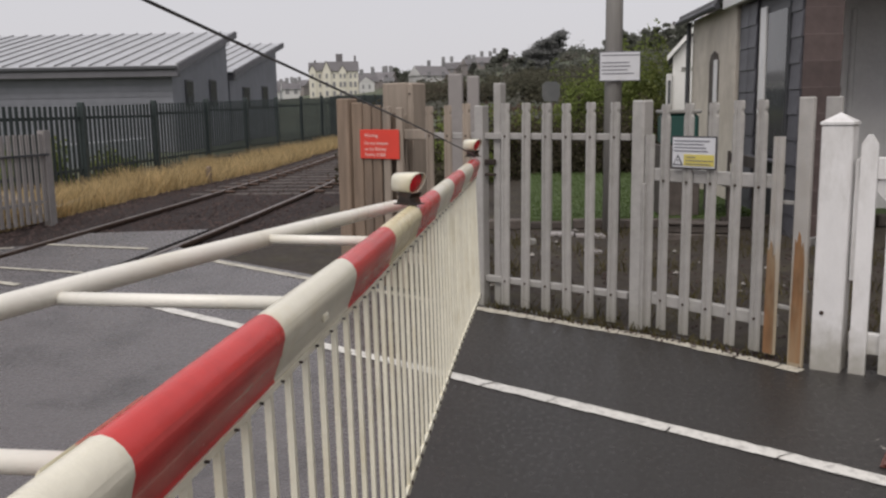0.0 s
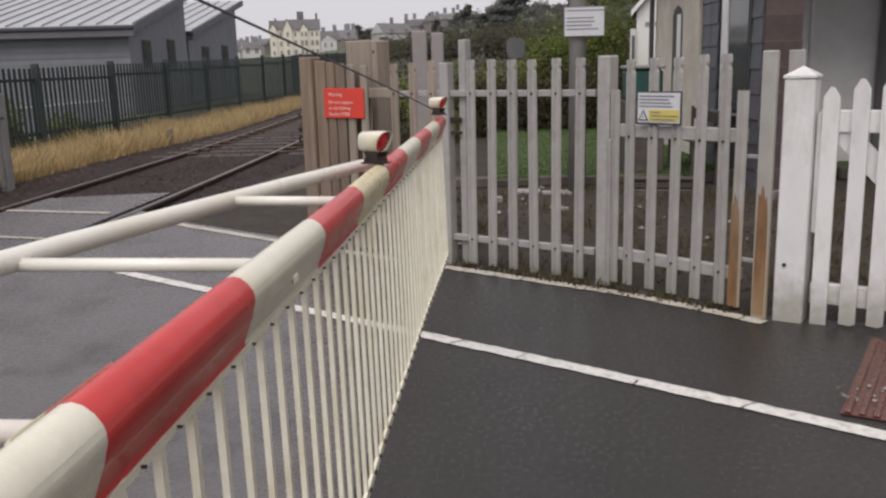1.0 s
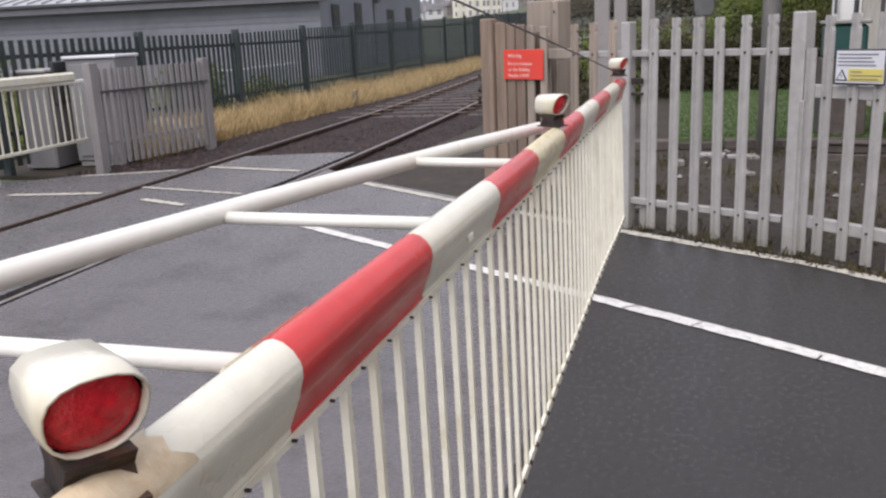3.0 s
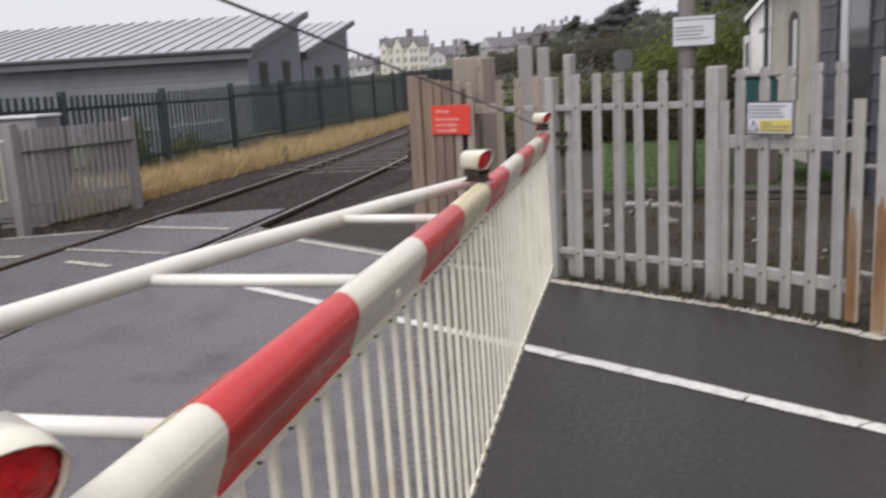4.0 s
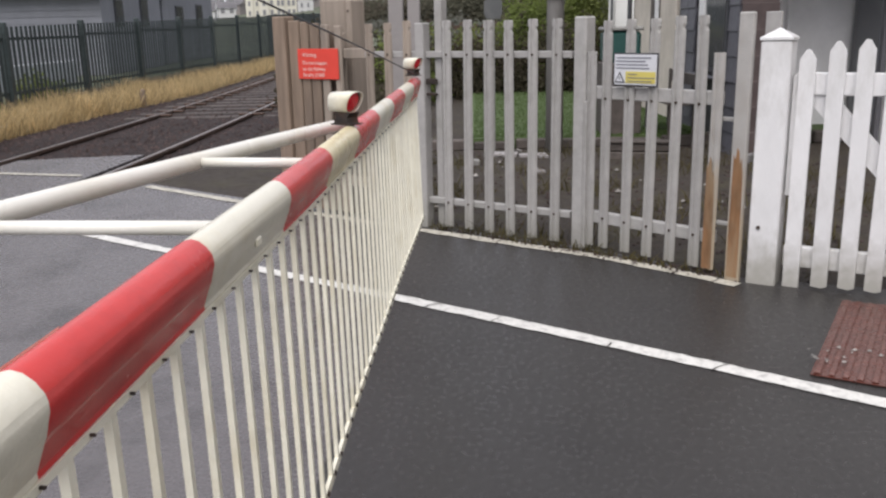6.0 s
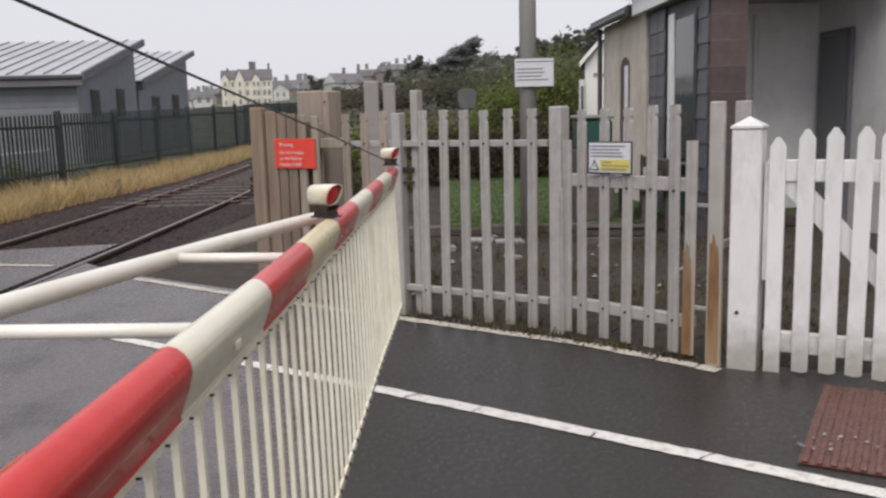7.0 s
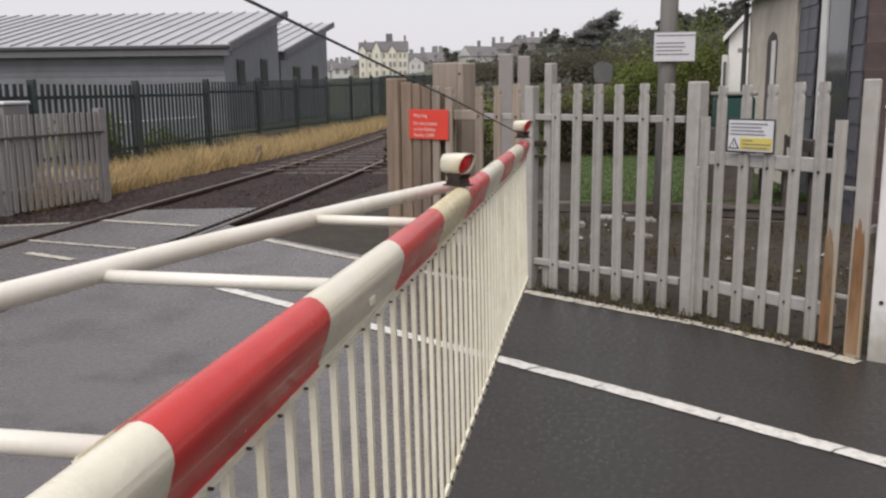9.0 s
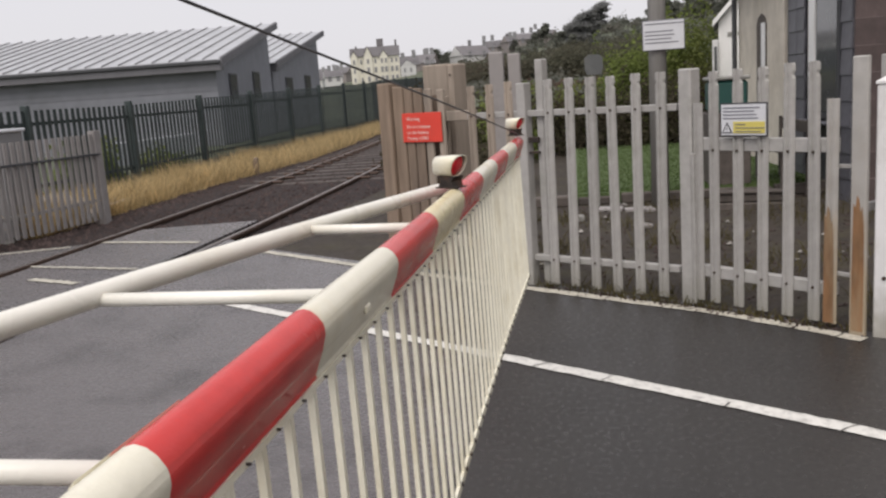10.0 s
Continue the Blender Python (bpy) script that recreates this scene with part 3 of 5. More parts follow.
def boom_piece(y0, y1, material, name, label):
    bm, prev = bmesh.new(), None
    n = 4
    for k in range(n + 1):
        yy = y0 + (y1 - y0) * k / n
        cx, cz = boom_at(yy)
        row = [bm.verts.new((cx + a, yy, cz + b)) for a, b in PROFILE]
        if prev:
            for i in range(len(row)):
                f = bm.faces.new((prev[i], prev[(i + 1) % len(row)], row[(i + 1) % len(row)], row[i]))
                f.smooth = 2 <= i <= 8 or 10 <= i <= 12
        prev = row
    if abs(y1 - TIP_Y) < 1e-6:
        bm.faces.new(prev)
    part(name, bm, material, barrier, label)

edges = [-1.2]
k = -4
while FIRST + k * STRIPE < TIP_Y:
    yk = FIRST + k * STRIPE
    if yk > -1.2:
        edges.append(yk)
    k += 1
edges.append(TIP_Y)
edges = [0.572 if abs(e - FIRST) < 1e-6 else e for e in edges]
for a, b in zip(edges, edges[1:]):
    red = round(((a + b) / 2 - FIRST - STRIPE / 2) / STRIPE) % 2 == 0
    if b == TIP_Y:
        red = True
    boom_piece(a, b, M["boom_red"] if red else M["boom_rusty"] if a < 0.375 < b else M["boom_yellow"] if a < 2.0 < b else M["boom_white"], "red_stripe" if red else "white_stripe", "glossy red stripe" if red else "cream-white stripe with yellowed grime")

# skirt: flat hanging bars, a bottom rail, and pins along the boom's lower lip
def skirt_bottom(y):
    cx, cz = boom_at(y)
    return cx + 0.014 + 0.008 * smooth01((y - 3.0) / 1.2), 0.405 - 0.008 * smooth01((y - 3.0) / 1.2)
y = -1.0507
while y < TIP_Y - 0.03:
    cx, cz = boom_at(y)
    bx, bz = skirt_bottom(y)
    lean = random.uniform(-0.004, 0.004)
    bm = bmesh.new()
    w, th = 0.0058, 0.0042
    top = [(cx + 0.0050 + p, y + q, cz - 0.044) for p, q in ((-th, -w), (th, -w), (th, w), (-th, w))]
    bot = [(bx + p, y + lean + q, bz) for p, q in ((-th, -w), (th, -w), (th, w), (-th, w))]
    a, b = [bm.verts.new(p) for p in top], [bm.verts.new(p) for p in bot]
    for i in range(4):
        bm.faces.new((a[i], a[(i + 1) % 4], b[(i + 1) % 4], b[i]))
    bm.faces.new(a), bm.faces.new(b[::-1])
    part("skirt_bar", bm, M["skirt"], barrier)
    pin = bmesh.new()
    py = y - 0.050
    tube(pin, [(cx + 0.004, py, cz - 0.0495), (cx + 0.0155, py, cz - 0.0495)], 0.0017, 8)
    part("skirt_pin", pin, M["dark_iron"], barrier, "small dark rusted pin")
    loop = bmesh.new()
    tube(loop, [(bx - 0.004, y + 0.02, bz - 0.002), (bx + 0.008, y + 0.02, bz - 0.002)], 0.0055, 6)
    part("skirt_link", loop, M["dark_iron"], barrier, "small dark link")
    y += 0.0835
bm = bmesh.new()
prev = None
for k in range(25):
    yy = -1.15 + (TIP_Y - 0.01 + 1.15) * k / 24
    cx, cz = boom_at(yy)
    row = [bm.verts.new((cx + a, yy, cz + b)) for a, b in ((0.0070, -0.0540), (0.0110, -0.0540), (0.0110, -0.0462), (0.0070, -0.0462))]
    if prev:
        for i in range(4):
            bm.faces.new((prev[i], prev[(i + 1) % 4], row[(i + 1) % 4], row[i]))
    prev = row
bm.faces.new(prev)
part("skirt_top_rail", bm, M["skirt"], barrier, "thin cream strip under the boom")
bm = bmesh.new()
prev = None
for k in range(41):
    yy = -1.15 + (TIP_Y - 0.03 + 1.15) * k / 40
    bx, bz = skirt_bottom(yy)
    row = [bm.verts.new((bx + a, yy, bz + b)) for a, b in ((-0.004, -0.016), (0.004, -0.016), (0.004, 0.004), (-0.004, 0.004))]
    if prev:
        for i in range(4):
            bm.faces.new((prev[i], prev[(i + 1) % 4], row[(i + 1) % 4], row[i]))
    prev = row
bm.faces.new(prev)
part("skirt_bottom_rail", bm, M["skirt"], barrier, "flat cream bottom rail of the skirt")

# lifted film edge and a small clip on the boom
bm = bmesh.new()
prism(bm, [(-0.0222, 0, 0.0262), (-0.0190, 0, 0.0300), (-0.0190, 0, 0.0335), (-0.0236, 0, 0.0285)], (-0.3165, 0.525, 1.0290), (-0.3165, 0.685, 1.0275))
part("film_edge", bm, M["boom_white"], barrier, "lifted edge of cream reflective film")
part("clip", B(-0.2975, -0.2925, 1.165, 1.190, 1.004, 1.016, 0.002), M["skirt"], barrier, "small pale clip")

# rust that has run from the first lamp's foot over the boom's top
rnd, bm, rows = random.Random(17), bmesh.new(), []
for k in range(4):
    row = []
    for a, b in PROFILE[3:11]:
        cx, cz = boom_at(0.34)
        yy = 0.285 + 0.038 * k + (rnd.uniform(-0.018, 0.012) if k in (0, 3) else 0.0)
        row.append(bm.verts.new((cx + a * 1.02, yy, cz + b * 1.02 + 0.0006)))
    rows.append(row)
for r, q in zip(rows, rows[1:]):
    for i in range(len(r) - 1):
        bm.faces.new((r[i], r[i + 1], q[i + 1], q[i]))
part("rust_run", bm, M["rust_run"], barrier, "orange rust run under the lamp", True)

# bracing on the track side of the boom
bm = bmesh.new()
tube(bm, [(-0.375, 2.50, 1.026), (-0.395, 2.44, 1.026), (-0.525, 2.02, 1.027), (-0.70, 1.30, 1.034), (-0.80, 0.86, 1.036), (-1.22, -1.1, 1.03)], [0.010, 0.0172, 0.018, 0.0185, 0.0185, 0.019], 16)
part("brace_tube", bm, M["white_gloss"], barrier, "long cream brace tube", True)
for yy, x1 in ((1.80, -0.585), (1.205, -0.722), (0.622, -0.85)):
    bm = bmesh.new()
    tube(bm, [(-0.330, yy, 1.023), (x1, yy, 1.028)], 0.0104, 14)
    part("cross_tube", bm, M["white_gloss"], barrier, "short cream cross tube", True)
bm = bmesh.new()
tube(bm, [(-0.269, 4.12, 1.072), (-0.330, 3.315, 1.175), (-0.3907, 2.51, 1.275), (-0.512, 0.9, 1.468), (-0.670, -1.2, 1.728)], 0.0027, 8)
part("stay_cable", bm, M["cable"], barrier, "dark steel stay cable")

def lamp(px, py, pz, turn, size):
    """Red warning lamp: cream hood, recessed red lens, dark bracket."""
    m = pose(px, py, pz, 0, 0, turn) @ Matrix.Scale(size, 4)
    bm, prev = bmesh.new(), None
    for u, s in ((-0.070, 0.80), (-0.066, 0.93), (-0.02, 0.99), (0.006, 1.0), (0.006, 0.94), (-0.004, 0.93)):
        row = []
        for k in range(20):
            a = k * math.tau / 20
            ca, sa = math.cos(a), math.sin(a)
            e = 3.2 if u < 0.0 else 2.4
            q = (abs(ca) ** e + abs(sa) ** e) ** (-1 / e)
            row.append(bm.verts.new((u + (0.013 * sa * q if u > -0.01 else 0.004 * sa), (0.031 + 0.003 * sa) * s * q * ca, 0.029 * s * q * sa)))
        if prev:
            for i in range(20):
                bm.faces.new((prev[i], prev[(i + 1) % 20], row[(i + 1) % 20], row[i]))
        else:
            bm.faces.new(row)
        prev = row
    hood = part("lamp_hood", bm, M["boom_white"], barrier, "cream lamp hood with rust marks", True, m)
    bm = bmesh.new()
    rows = []
    for u, s in ((-0.003, 1.0), (0.003, 0.75), (0.006, 0.4)):
        rows.append([bm.verts.new((u + 0.012 * s * math.sin(k * math.tau / 20) - 0.003, 0.0300 * s * math.cos(k * math.tau / 20), 0.0282 * s * math.sin(k * math.tau / 20))) for k in range(20)])
    for r, s in zip(rows, rows[1:]):
        for k in range(20):
            bm.faces.new((r[k], r[(k + 1) % 20], s[(k + 1) % 20], s[k]))
    bm.faces.new(rows[-1])
    part("lens", bm, M["lens"], hood, "ribbed red lens", True)
    bm = bmesh.new()
    prism(bm, [(-0.054, 0, -0.0275), (0.004, 0, -0.0275), (-0.006, 0, -0.040), (0.000, 0, -0.058), (-0.056, 0, -0.058), (-0.046, 0, -0.040)], (0, -0.021, 0), (0, 0.021, 0))
    part("lamp_bracket", bm, M["dark_iron"], barrier, "dark rusted lamp bracket", m=m)
    part("rust_plate", B(-0.060, 0.010, -0.028, 0.024, -0.0600, -0.0562, 0.001), M["dark_iron"], hood, "dark rusted base plate")
    part("clamp", B(-0.058, -0.046, -0.012, 0.012, -0.060, -0.020, 0.003), M["rust"], hood, "rusted clamp tab")

lamp(-0.309, 0.340, 1.109, -36, 0.97)
lamp(-0.299, 2.19, 1.113, -34, 0.92)
lamp(-0.265, 4.08, 1.126, -34, 0.92)

# ---- grey palisade fence ----
PALE_W = 0.064
def pale_mesh(name, height, material, width=PALE_W, head=True):
    """A W-section pale with a notched, rounded head."""
    sec = ((-0.5, 0.0), (-0.36, -0.010), (-0.16, -0.012), (-0.08, -0.004), (0.08, -0.004), (0.16, -0.012), (0.36, -0.010), (0.5, 0.0))
    lev = [(0.0, 1.0), (height - 0.075, 1.0), (height - 0.062, 0.82), (height - 0.052, 0.82), (height - 0.040, 1.0), (height - 0.010, 0.98), (height, 0.80)] if head else [(0.0, 1.0), (height - 0.004, 1.0), (height, 0.94)]
    bm, prev = bmesh.new(), None
    for z, s in lev:
        row = [bm.verts.new((a * width * s, b, z)) for a, b in sec] + [bm.verts.new((a * width * s, b + 0.004, z)) for a, b in reversed(sec)]
        if prev:
            n = len(row)
            for i in range(n):
                bm.faces.new((prev[i], prev[(i + 1) % n], row[(i + 1) % n], row[i]))
        else:
            bm.faces.new(row)
        prev = row
    bm.faces.new(prev)
    return mesh_from(bm, name, material)

def frame_of(p, q):
    """A pose with its origin at p, x towards q, and y away from the road."""
    a = math.atan2(q[1] - p[1], q[0] - p[0])
    return pose(p[0], p[1], 0, 0, 0, math.degrees(a)), math.hypot(q[0] - p[0], q[1] - p[1])

bolt_bm = bmesh.new()
tube(bolt_bm, [(0, 0.0, 0), (0, -0.006, 0)], 0.007, 8)
bolt_mesh = mesh_from(bolt_bm, "bolt", M["dark_iron"])

fm, flen = frame_of((-0.72, 5.917), (0.585, 5.118))
fence = thing("palisade_fence", "weathered grey palisade fence beside the road", "fence", fm)
pm = pale_mesh("pale", 1.303, M["galv"])
pm_tim = pale_mesh("pale", 1.303, M["galv_tim"])
n_p = 10
for i in range(n_p):
    off = 0.030 + 0.1515 * i
    if i in (3,):
        continue
    zo = 0.015 + random.uniform(-0.008, 0.008)
    p = part("pale", pm_tim if i < 3 else pm, None, fence, m=pose(off, -0.012, zo, random.uniform(-0.4, 0.4), random.uniform(-0.5, 0.5), 0))
    for zz in (0.18, 1.115):
        part("bolt", bolt_mesh, None, p, m=pose(0, -0.005, zz - zo))
for zz in (0.18, 1.115):
    part("rail", B(-0.02, flen - 0.04, 0.0, 0.045, zz - 0.02, zz + 0.02, 0.004), M["galv"], fence, "grey steel angle rail")
part("post", B(0.410, 0.475, -0.03, 0.05, -0.02, 1.31, 0.006), M["galv"], fence, "square grey steel post")
part("post", B(0.52, 0.575, 0.03, 0.10, -0.02, 1.45, 0.006), M["galv"], fence, "taller square grey post")
part("hinge", B(0.47, 0.55, -0.005, 0.02, 0.93, 0.965, 0.004), M["dark_iron"], fence, "dark iron hinge")
part("hinge", B(0.47, 0.55, -0.005, 0.02, 0.86, 0.875, 0.003), M["dark_iron"], fence, "dark iron hinge")

# timber stretch of the same fence, towards the track
wm, wlen = frame_of((-1.42, 6.342), (-0.72, 5.917))
wood = thing("timber_fence", "weathered brown timber palisade by the railway", "fence", wm)
part("post", B(0.02, 0.136, -0.05, 0.06, -0.05, 1.375, 0.008), M["timber"], wood, "thick weathered timber post")
for i, (o, ww) in enumerate(((0.190, 0.098), (0.288, 0.076), (0.377, 0.080), (0.468, 0.066), (0.585, 0.060))):
    part("pale", B(o - ww / 2, o + ww / 2, -0.02, 0.004, 0.03, 1.345 - 0.01 * i, 0.006), M["timber"] if i < 3 else M["galv_tim"], wood)
for zz in (0.25, 1.12):
    part("rail", B(0.1, wlen + 0.03, 0.006, 0.06, zz - 0.035, zz + 0.035, 0.006), M["galv_tim"], wood)
for i in range(5):
    part("back_board", B(0.139 + 0.088 * i, 0.224 + 0.088 * i, 0.063, 0.085, 0.02, 1.27 - 0.012 * (i % 3), 0.004), M["timber"] if i % 2 else M["galv_tim"], wood)
tp = thing("timber_post", "broad square timber post behind the palisade", "post", wm @ pose(0.285, 0.16, 0))
part("post_face", B(0.0, 0.232, 0.0, 0.16, -0.1, 1.480, 0.008), M["galv_tim"], tp)
part("post_edge", B(0.236, 0.286, -0.004, 0.15, -0.1, 1.475, 0.008), M["galv_tim"], tp)
part("bolt", bolt_mesh, None, tp, m=pose(0.262, -0.006, 1.40))

# warning sign on the timber fence, with its readable words
def text_part(name, body, size, loc, material, parent):
    cu = bpy.data.curves.new(name, "FONT")
    cu.body, cu.size, cu.extrude = body, size, 0.0006
    cu.materials.append(material)
    ob = new(name, cu)
    ob.parent, ob.matrix_basis = parent, pose(loc[0], loc[1], loc[2], 90, 0, 0)
    return ob

rs = thing("warning_sign", "red rectangular sign with white words on timber pales", "sign", wm @ pose(0.232, -0.028, 0.950))
part("plate", B(0, 0.365, -0.006, 0, 0, 0.205, 0.002), M["sign_red"], rs)
for i, (w_, sz) in enumerate((("Warning", 0.036), ("Do not trespass", 0.034), ("on the Railway", 0.034), ("Penalty £1000", 0.034))):
    text_part("lettering", w_, sz, (0.045, -0.0075, 0.152 - 0.041 * i - (0.012 if i else 0)), M["red_print"], rs)

# ---- grey steel pedestrian gate and its posts ----
gm, glen = frame_of((0.585, 5.115), (1.30, 4.40))
gate = thing("palisade_gate", "closed grey palisade pedestrian gate with bolted pales", "gate", gm)
gp = thing("gate_post", "grey square steel gate post", "post", gm)
part("shaft", B(-0.006, 0.080, -0.04, 0.05, -0.02, 1.325, 0.008), M["galv"], gp)
part("strike_plate", B(0.083, 0.104, -0.05, -0.035, 0.0, 0.86, 0.004), M["galv"], gp)
for i, (o, h, full) in enumerate(((0.112, 1.135, 0), (0.216, 1.30, 1), (0.367, 1.305, 1), (0.512, 1.305, 1), (0.658, 1.315, 1), (0.805, 1.315, 1), (0.892, 1.135, 0))):
    pmg = pale_mesh("pale", h - 0.03, M["galv_rusty"] if i == 6 else M["galv"], PALE_W, bool(full))
    p = part("pale", pmg, None, gate, m=pose(o, -0.024, 0.03, random.uniform(-0.3, 0.3), random.uniform(-0.4, 0.4), 0))
    if full:
        for zz in (0.19, 0.87):
            part("bolt", bolt_mesh, None, p, m=pose(0, -0.006, zz - 0.02))
part("rail", B(0.085, 0.91, -0.016, 0.03, 0.875, 0.945, 0.004), M["galv"], gate)
part("rail", B(0.085, 0.91, -0.016, 0.03, 0.165, 0.23, 0.004), M["galv"], gate)
bm = bmesh.new()
prism(bm, [(0.864, 0, 0.035), (0.918, 0, 0.035), (0.917, 0, 0.30), (0.914, 0, 0.47), (0.907, 0, 0.55), (0.900, 0, 0.53), (0.893, 0, 0.60), (0.884, 0, 0.62), (0.876, 0, 0.56), (0.868, 0, 0.58), (0.866, 0, 0.40)], (0, -0.0400, 0), (0, -0.0375, 0))
part("rust_streak", bm, M["orange_rust"], gate, "flaking orange rust streak")
part("latch_bar", B(0.90, 1.0, -0.008, 0.012, 0.80, 0.82, 0.003), M["galv"], gate)
part("latch_bar", B(0.90, 1.0, -0.008, 0.012, 0.27, 0.29, 0.003), M["galv"], gate)
cp = thing("concrete_post", "grey post with an orange rusted lower half", "post", gm @ pose(1.008, -0.02, 0))
part("web", B(-0.005, 0.072, -0.03, 0.0, -0.02, 1.325, 0.006), M["galv_rusty"], cp, "steel face rusted orange below")
bm = bmesh.new()
prism(bm, [(0.006, 0, 0.02), (0.066, 0, 0.02), (0.066, 0, 0.40), (0.063, 0, 0.55), (0.055, 0, 0.63), (0.047, 0, 0.60), (0.040, 0, 0.66), (0.030, 0, 0.68), (0.022, 0, 0.62), (0.012, 0, 0.64), (0.008, 0, 0.30)], (0, -0.0325, 0), (0, -0.0300, 0))
part("rust_streak", bm, M["orange_rust"], cp, "flaking orange rust streak")
part("flange", B(0.025, 0.108, 0.17, 0.19, -0.02, 1.325, 0.004), M["galv"], cp)
part("tie_plate", B(0.030, 0.060, 0.002, 0.168, 0.60, 0.64, 0.003), M["galv"], cp)

ys_ = thing("notice_sign", "white and yellow notice with black border on the gate", "sign", gm @ pose(0.283, -0.048, 0.955))
part("plate", B(0, 0.282, -0.005, 0, 0, 0.175, 0.002), M["sign_ink"], ys_)
part("white_panel", B(0.008, 0.274, -0.008, -0.005, 0.008, 0.167), M["sign_white"], ys_)
part("yellow_panel", B(0.083, 0.270, -0.011, -0.008, 0.018, 0.078), M["sign_yellow"], ys_)
for i, wd in enumerate((0.22, 0.185, 0.20, 0.21)):
    part("print_bar", B(0.02, 0.02 + wd, -0.0105, -0.008, 0.147 - 0.018 * i, 0.1525 - 0.018 * i), M["ink_grey"], ys_, "unreadable printed line")
for i, wd in enumerate((0.06, 0.17, 0.15)):
    part("print_bar", B(0.097, 0.097 + wd, -0.0135, -0.011, 0.062 - 0.018 * i, 0.066 - 0.018 * i), M["ink_grey"], ys_, "unreadable printed line")
bm = bmesh.new()
prism(bm, [(0.012, 0, 0.018), (0.078, 0, 0.018), (0.045, 0, 0.076)], (0, -0.008, 0), (0, -0.0105, 0))
tri = part("triangle_symbol", bm, M["sign_ink"], ys_, "black-edged warning triangle")
bm = bmesh.new()
prism(bm, [(0.023, 0, 0.024), (0.067, 0, 0.024), (0.045, 0, 0.063)], (0, -0.0106, 0), (0, -0.012, 0))
part("triangle_face", bm, M["sign_white"], tri)
part("mark", B(0.043, 0.047, -0.0135, -0.0122, 0.032, 0.050), M["sign_ink"], tri)

# ---- white post and picket gate ----
km, klen = frame_of((1.445, 4.325), (2.15, 3.93))
wp = thing("white_post", "square white-painted timber gate post with pointed cap", "post", km)
bm = bmesh.new()
box(bm, -0.075, 0.065, -0.06, 0.08, -0.02, 1.19, 0.006)
part("shaft", bm, M["white_paint"], wp)
bm = bmesh.new()
base = [bm.verts.new(p) for p in ((-0.08, -0.065, 1.193), (0.07, -0.065, 1.193), (0.07, 0.085, 1.193), (-0.08, 0.085, 1.193))]
low = [bm.verts.new((v.co.x, v.co.y, 1.205)) for v in base]
apex = bm.verts.new((-0.005, 0.01, 1.25))
for i in range(4):
    bm.faces.new((base[i], base[(i + 1) % 4], low[(i + 1) % 4], low[i]))
    bm.faces.new((low[i], low[(i + 1) % 4], apex))
bm.faces.new(base[::-1])
part("cap", bm, M["white_paint"], wp, "low pyramid cap")
bm = bmesh.new()
tube(bm, [(-0.03, -0.060, 0.29), (-0.03, -0.066, 0.29)], 0.010, 10)
part("bolt_head", bm, M["dark_iron"], wp)

picket_gate = thing("picket_gate", "closed white picket gate with a diagonal brace", "gate", km)
bm = bmesh.new()
prism(bm, [(-0.037, 0, 0.006), (0.012, 0, 0.0), (0.037, 0, 0.010), (0.036, 0, 1.128), (0.010, 0, 1.172), (-0.008, 0, 1.175), (-0.036, 0, 1.130)], (0, -0.012, 0), (0, 0.012, 0))
picket_mesh = mesh_from(bm, "picket", M["white_paint"])
for i in range(15):
    o = (0.134, 0.264, 0.386, 0.502, 0.618, 0.735)[i] if i < 6 else 0.735 + 0.1185 * (i - 5)
    part("picket", picket_mesh, None, picket_gate, m=pose(o, -0.022, (-0.02 if i == 0 else 0.015) + random.uniform(-0.006, 0.008), 0, random.uniform(-0.5, 0.5), 0))
for zz in (0.99, 0.15):
    part("rail", B(0.085, 1.85, -0.008, 0.035, zz - 0.052, zz + 0.052, 0.004), M["white_paint"], picket_gate)
part("hinge_stile", B(0.072, 0.112, -0.008, 0.04, 0.45, 1.03, 0.004), M["white_paint"], picket_gate)
d0, d1 = Vector((0.18, 0.005, 0.945)), Vector((0.90, 0.005, 0.175))
dd = (d1 - d0)
bm = bmesh.new()
nz = Vector((-dd.z, 0, dd.x)).normalized() * 0.05
prism(bm, [d0 + nz, d1 + nz, d1 - nz, d0 - nz], (0, 0.0, 0), (0, 0.035, 0))
part("diagonal_brace", bm, M["white_paint"], picket_gate)

# leaf litter and grit where the road meets the fence
random.seed(15)
pl = []
for _ in range(520):
    k = random.random()
    x = -0.3 + 1.62 * k ** 0.7
    y = 5.58 - (x + 0.38) * 0.70 - 0.10 * max(x - 0.6, 0) + random.gauss(0.06, 0.045)
    pl.append((x, y, 0.003))
tagged(new("edge_litter", pebbles("edge_litter", pl, M["stone"], 0.004, 0.014)), "dark grit and leaf litter along the road edge", "litter", kind="stuff")
roots = [(-0.3 + 1.6 * random.random(), 0, 0.0) for _ in range(420)]
roots = [(x, 5.60 - (x + 0.38) * 0.74 - 0.10 * max(x - 0.6, 0) + random.gauss(0.09, 0.03), 0.0) for x, _, _ in roots]
tagged(new("edge_weeds", blades("edge_weeds", roots, M["weed"], 0.02, 0.07, 0.004, 0.8)), "small weeds at the foot of the fence", "weeds", kind="stuff")

# rust-red ribbed plate in the road
plate = thing("ribbed_plate", "rust-red ribbed metal cover plate set in the asphalt", "cover plate", pose(1.235, 3.10, 0.004, 0, 0, -28.0))
part("tray", B(0.0, 0.385, 0.0, 1.0, 0.0, 0.004), M["grate"], plate)
rib = mesh_from(B(-0.012, 0.012, 0.01, 0.985, 0.004, 0.013, 0.003), "rib", M["grate"])
for i in range(8):
    part("rib", rib, None, plate, m=pose(0.022 + 0.0487 * i, 0, 0))
random.seed(9)
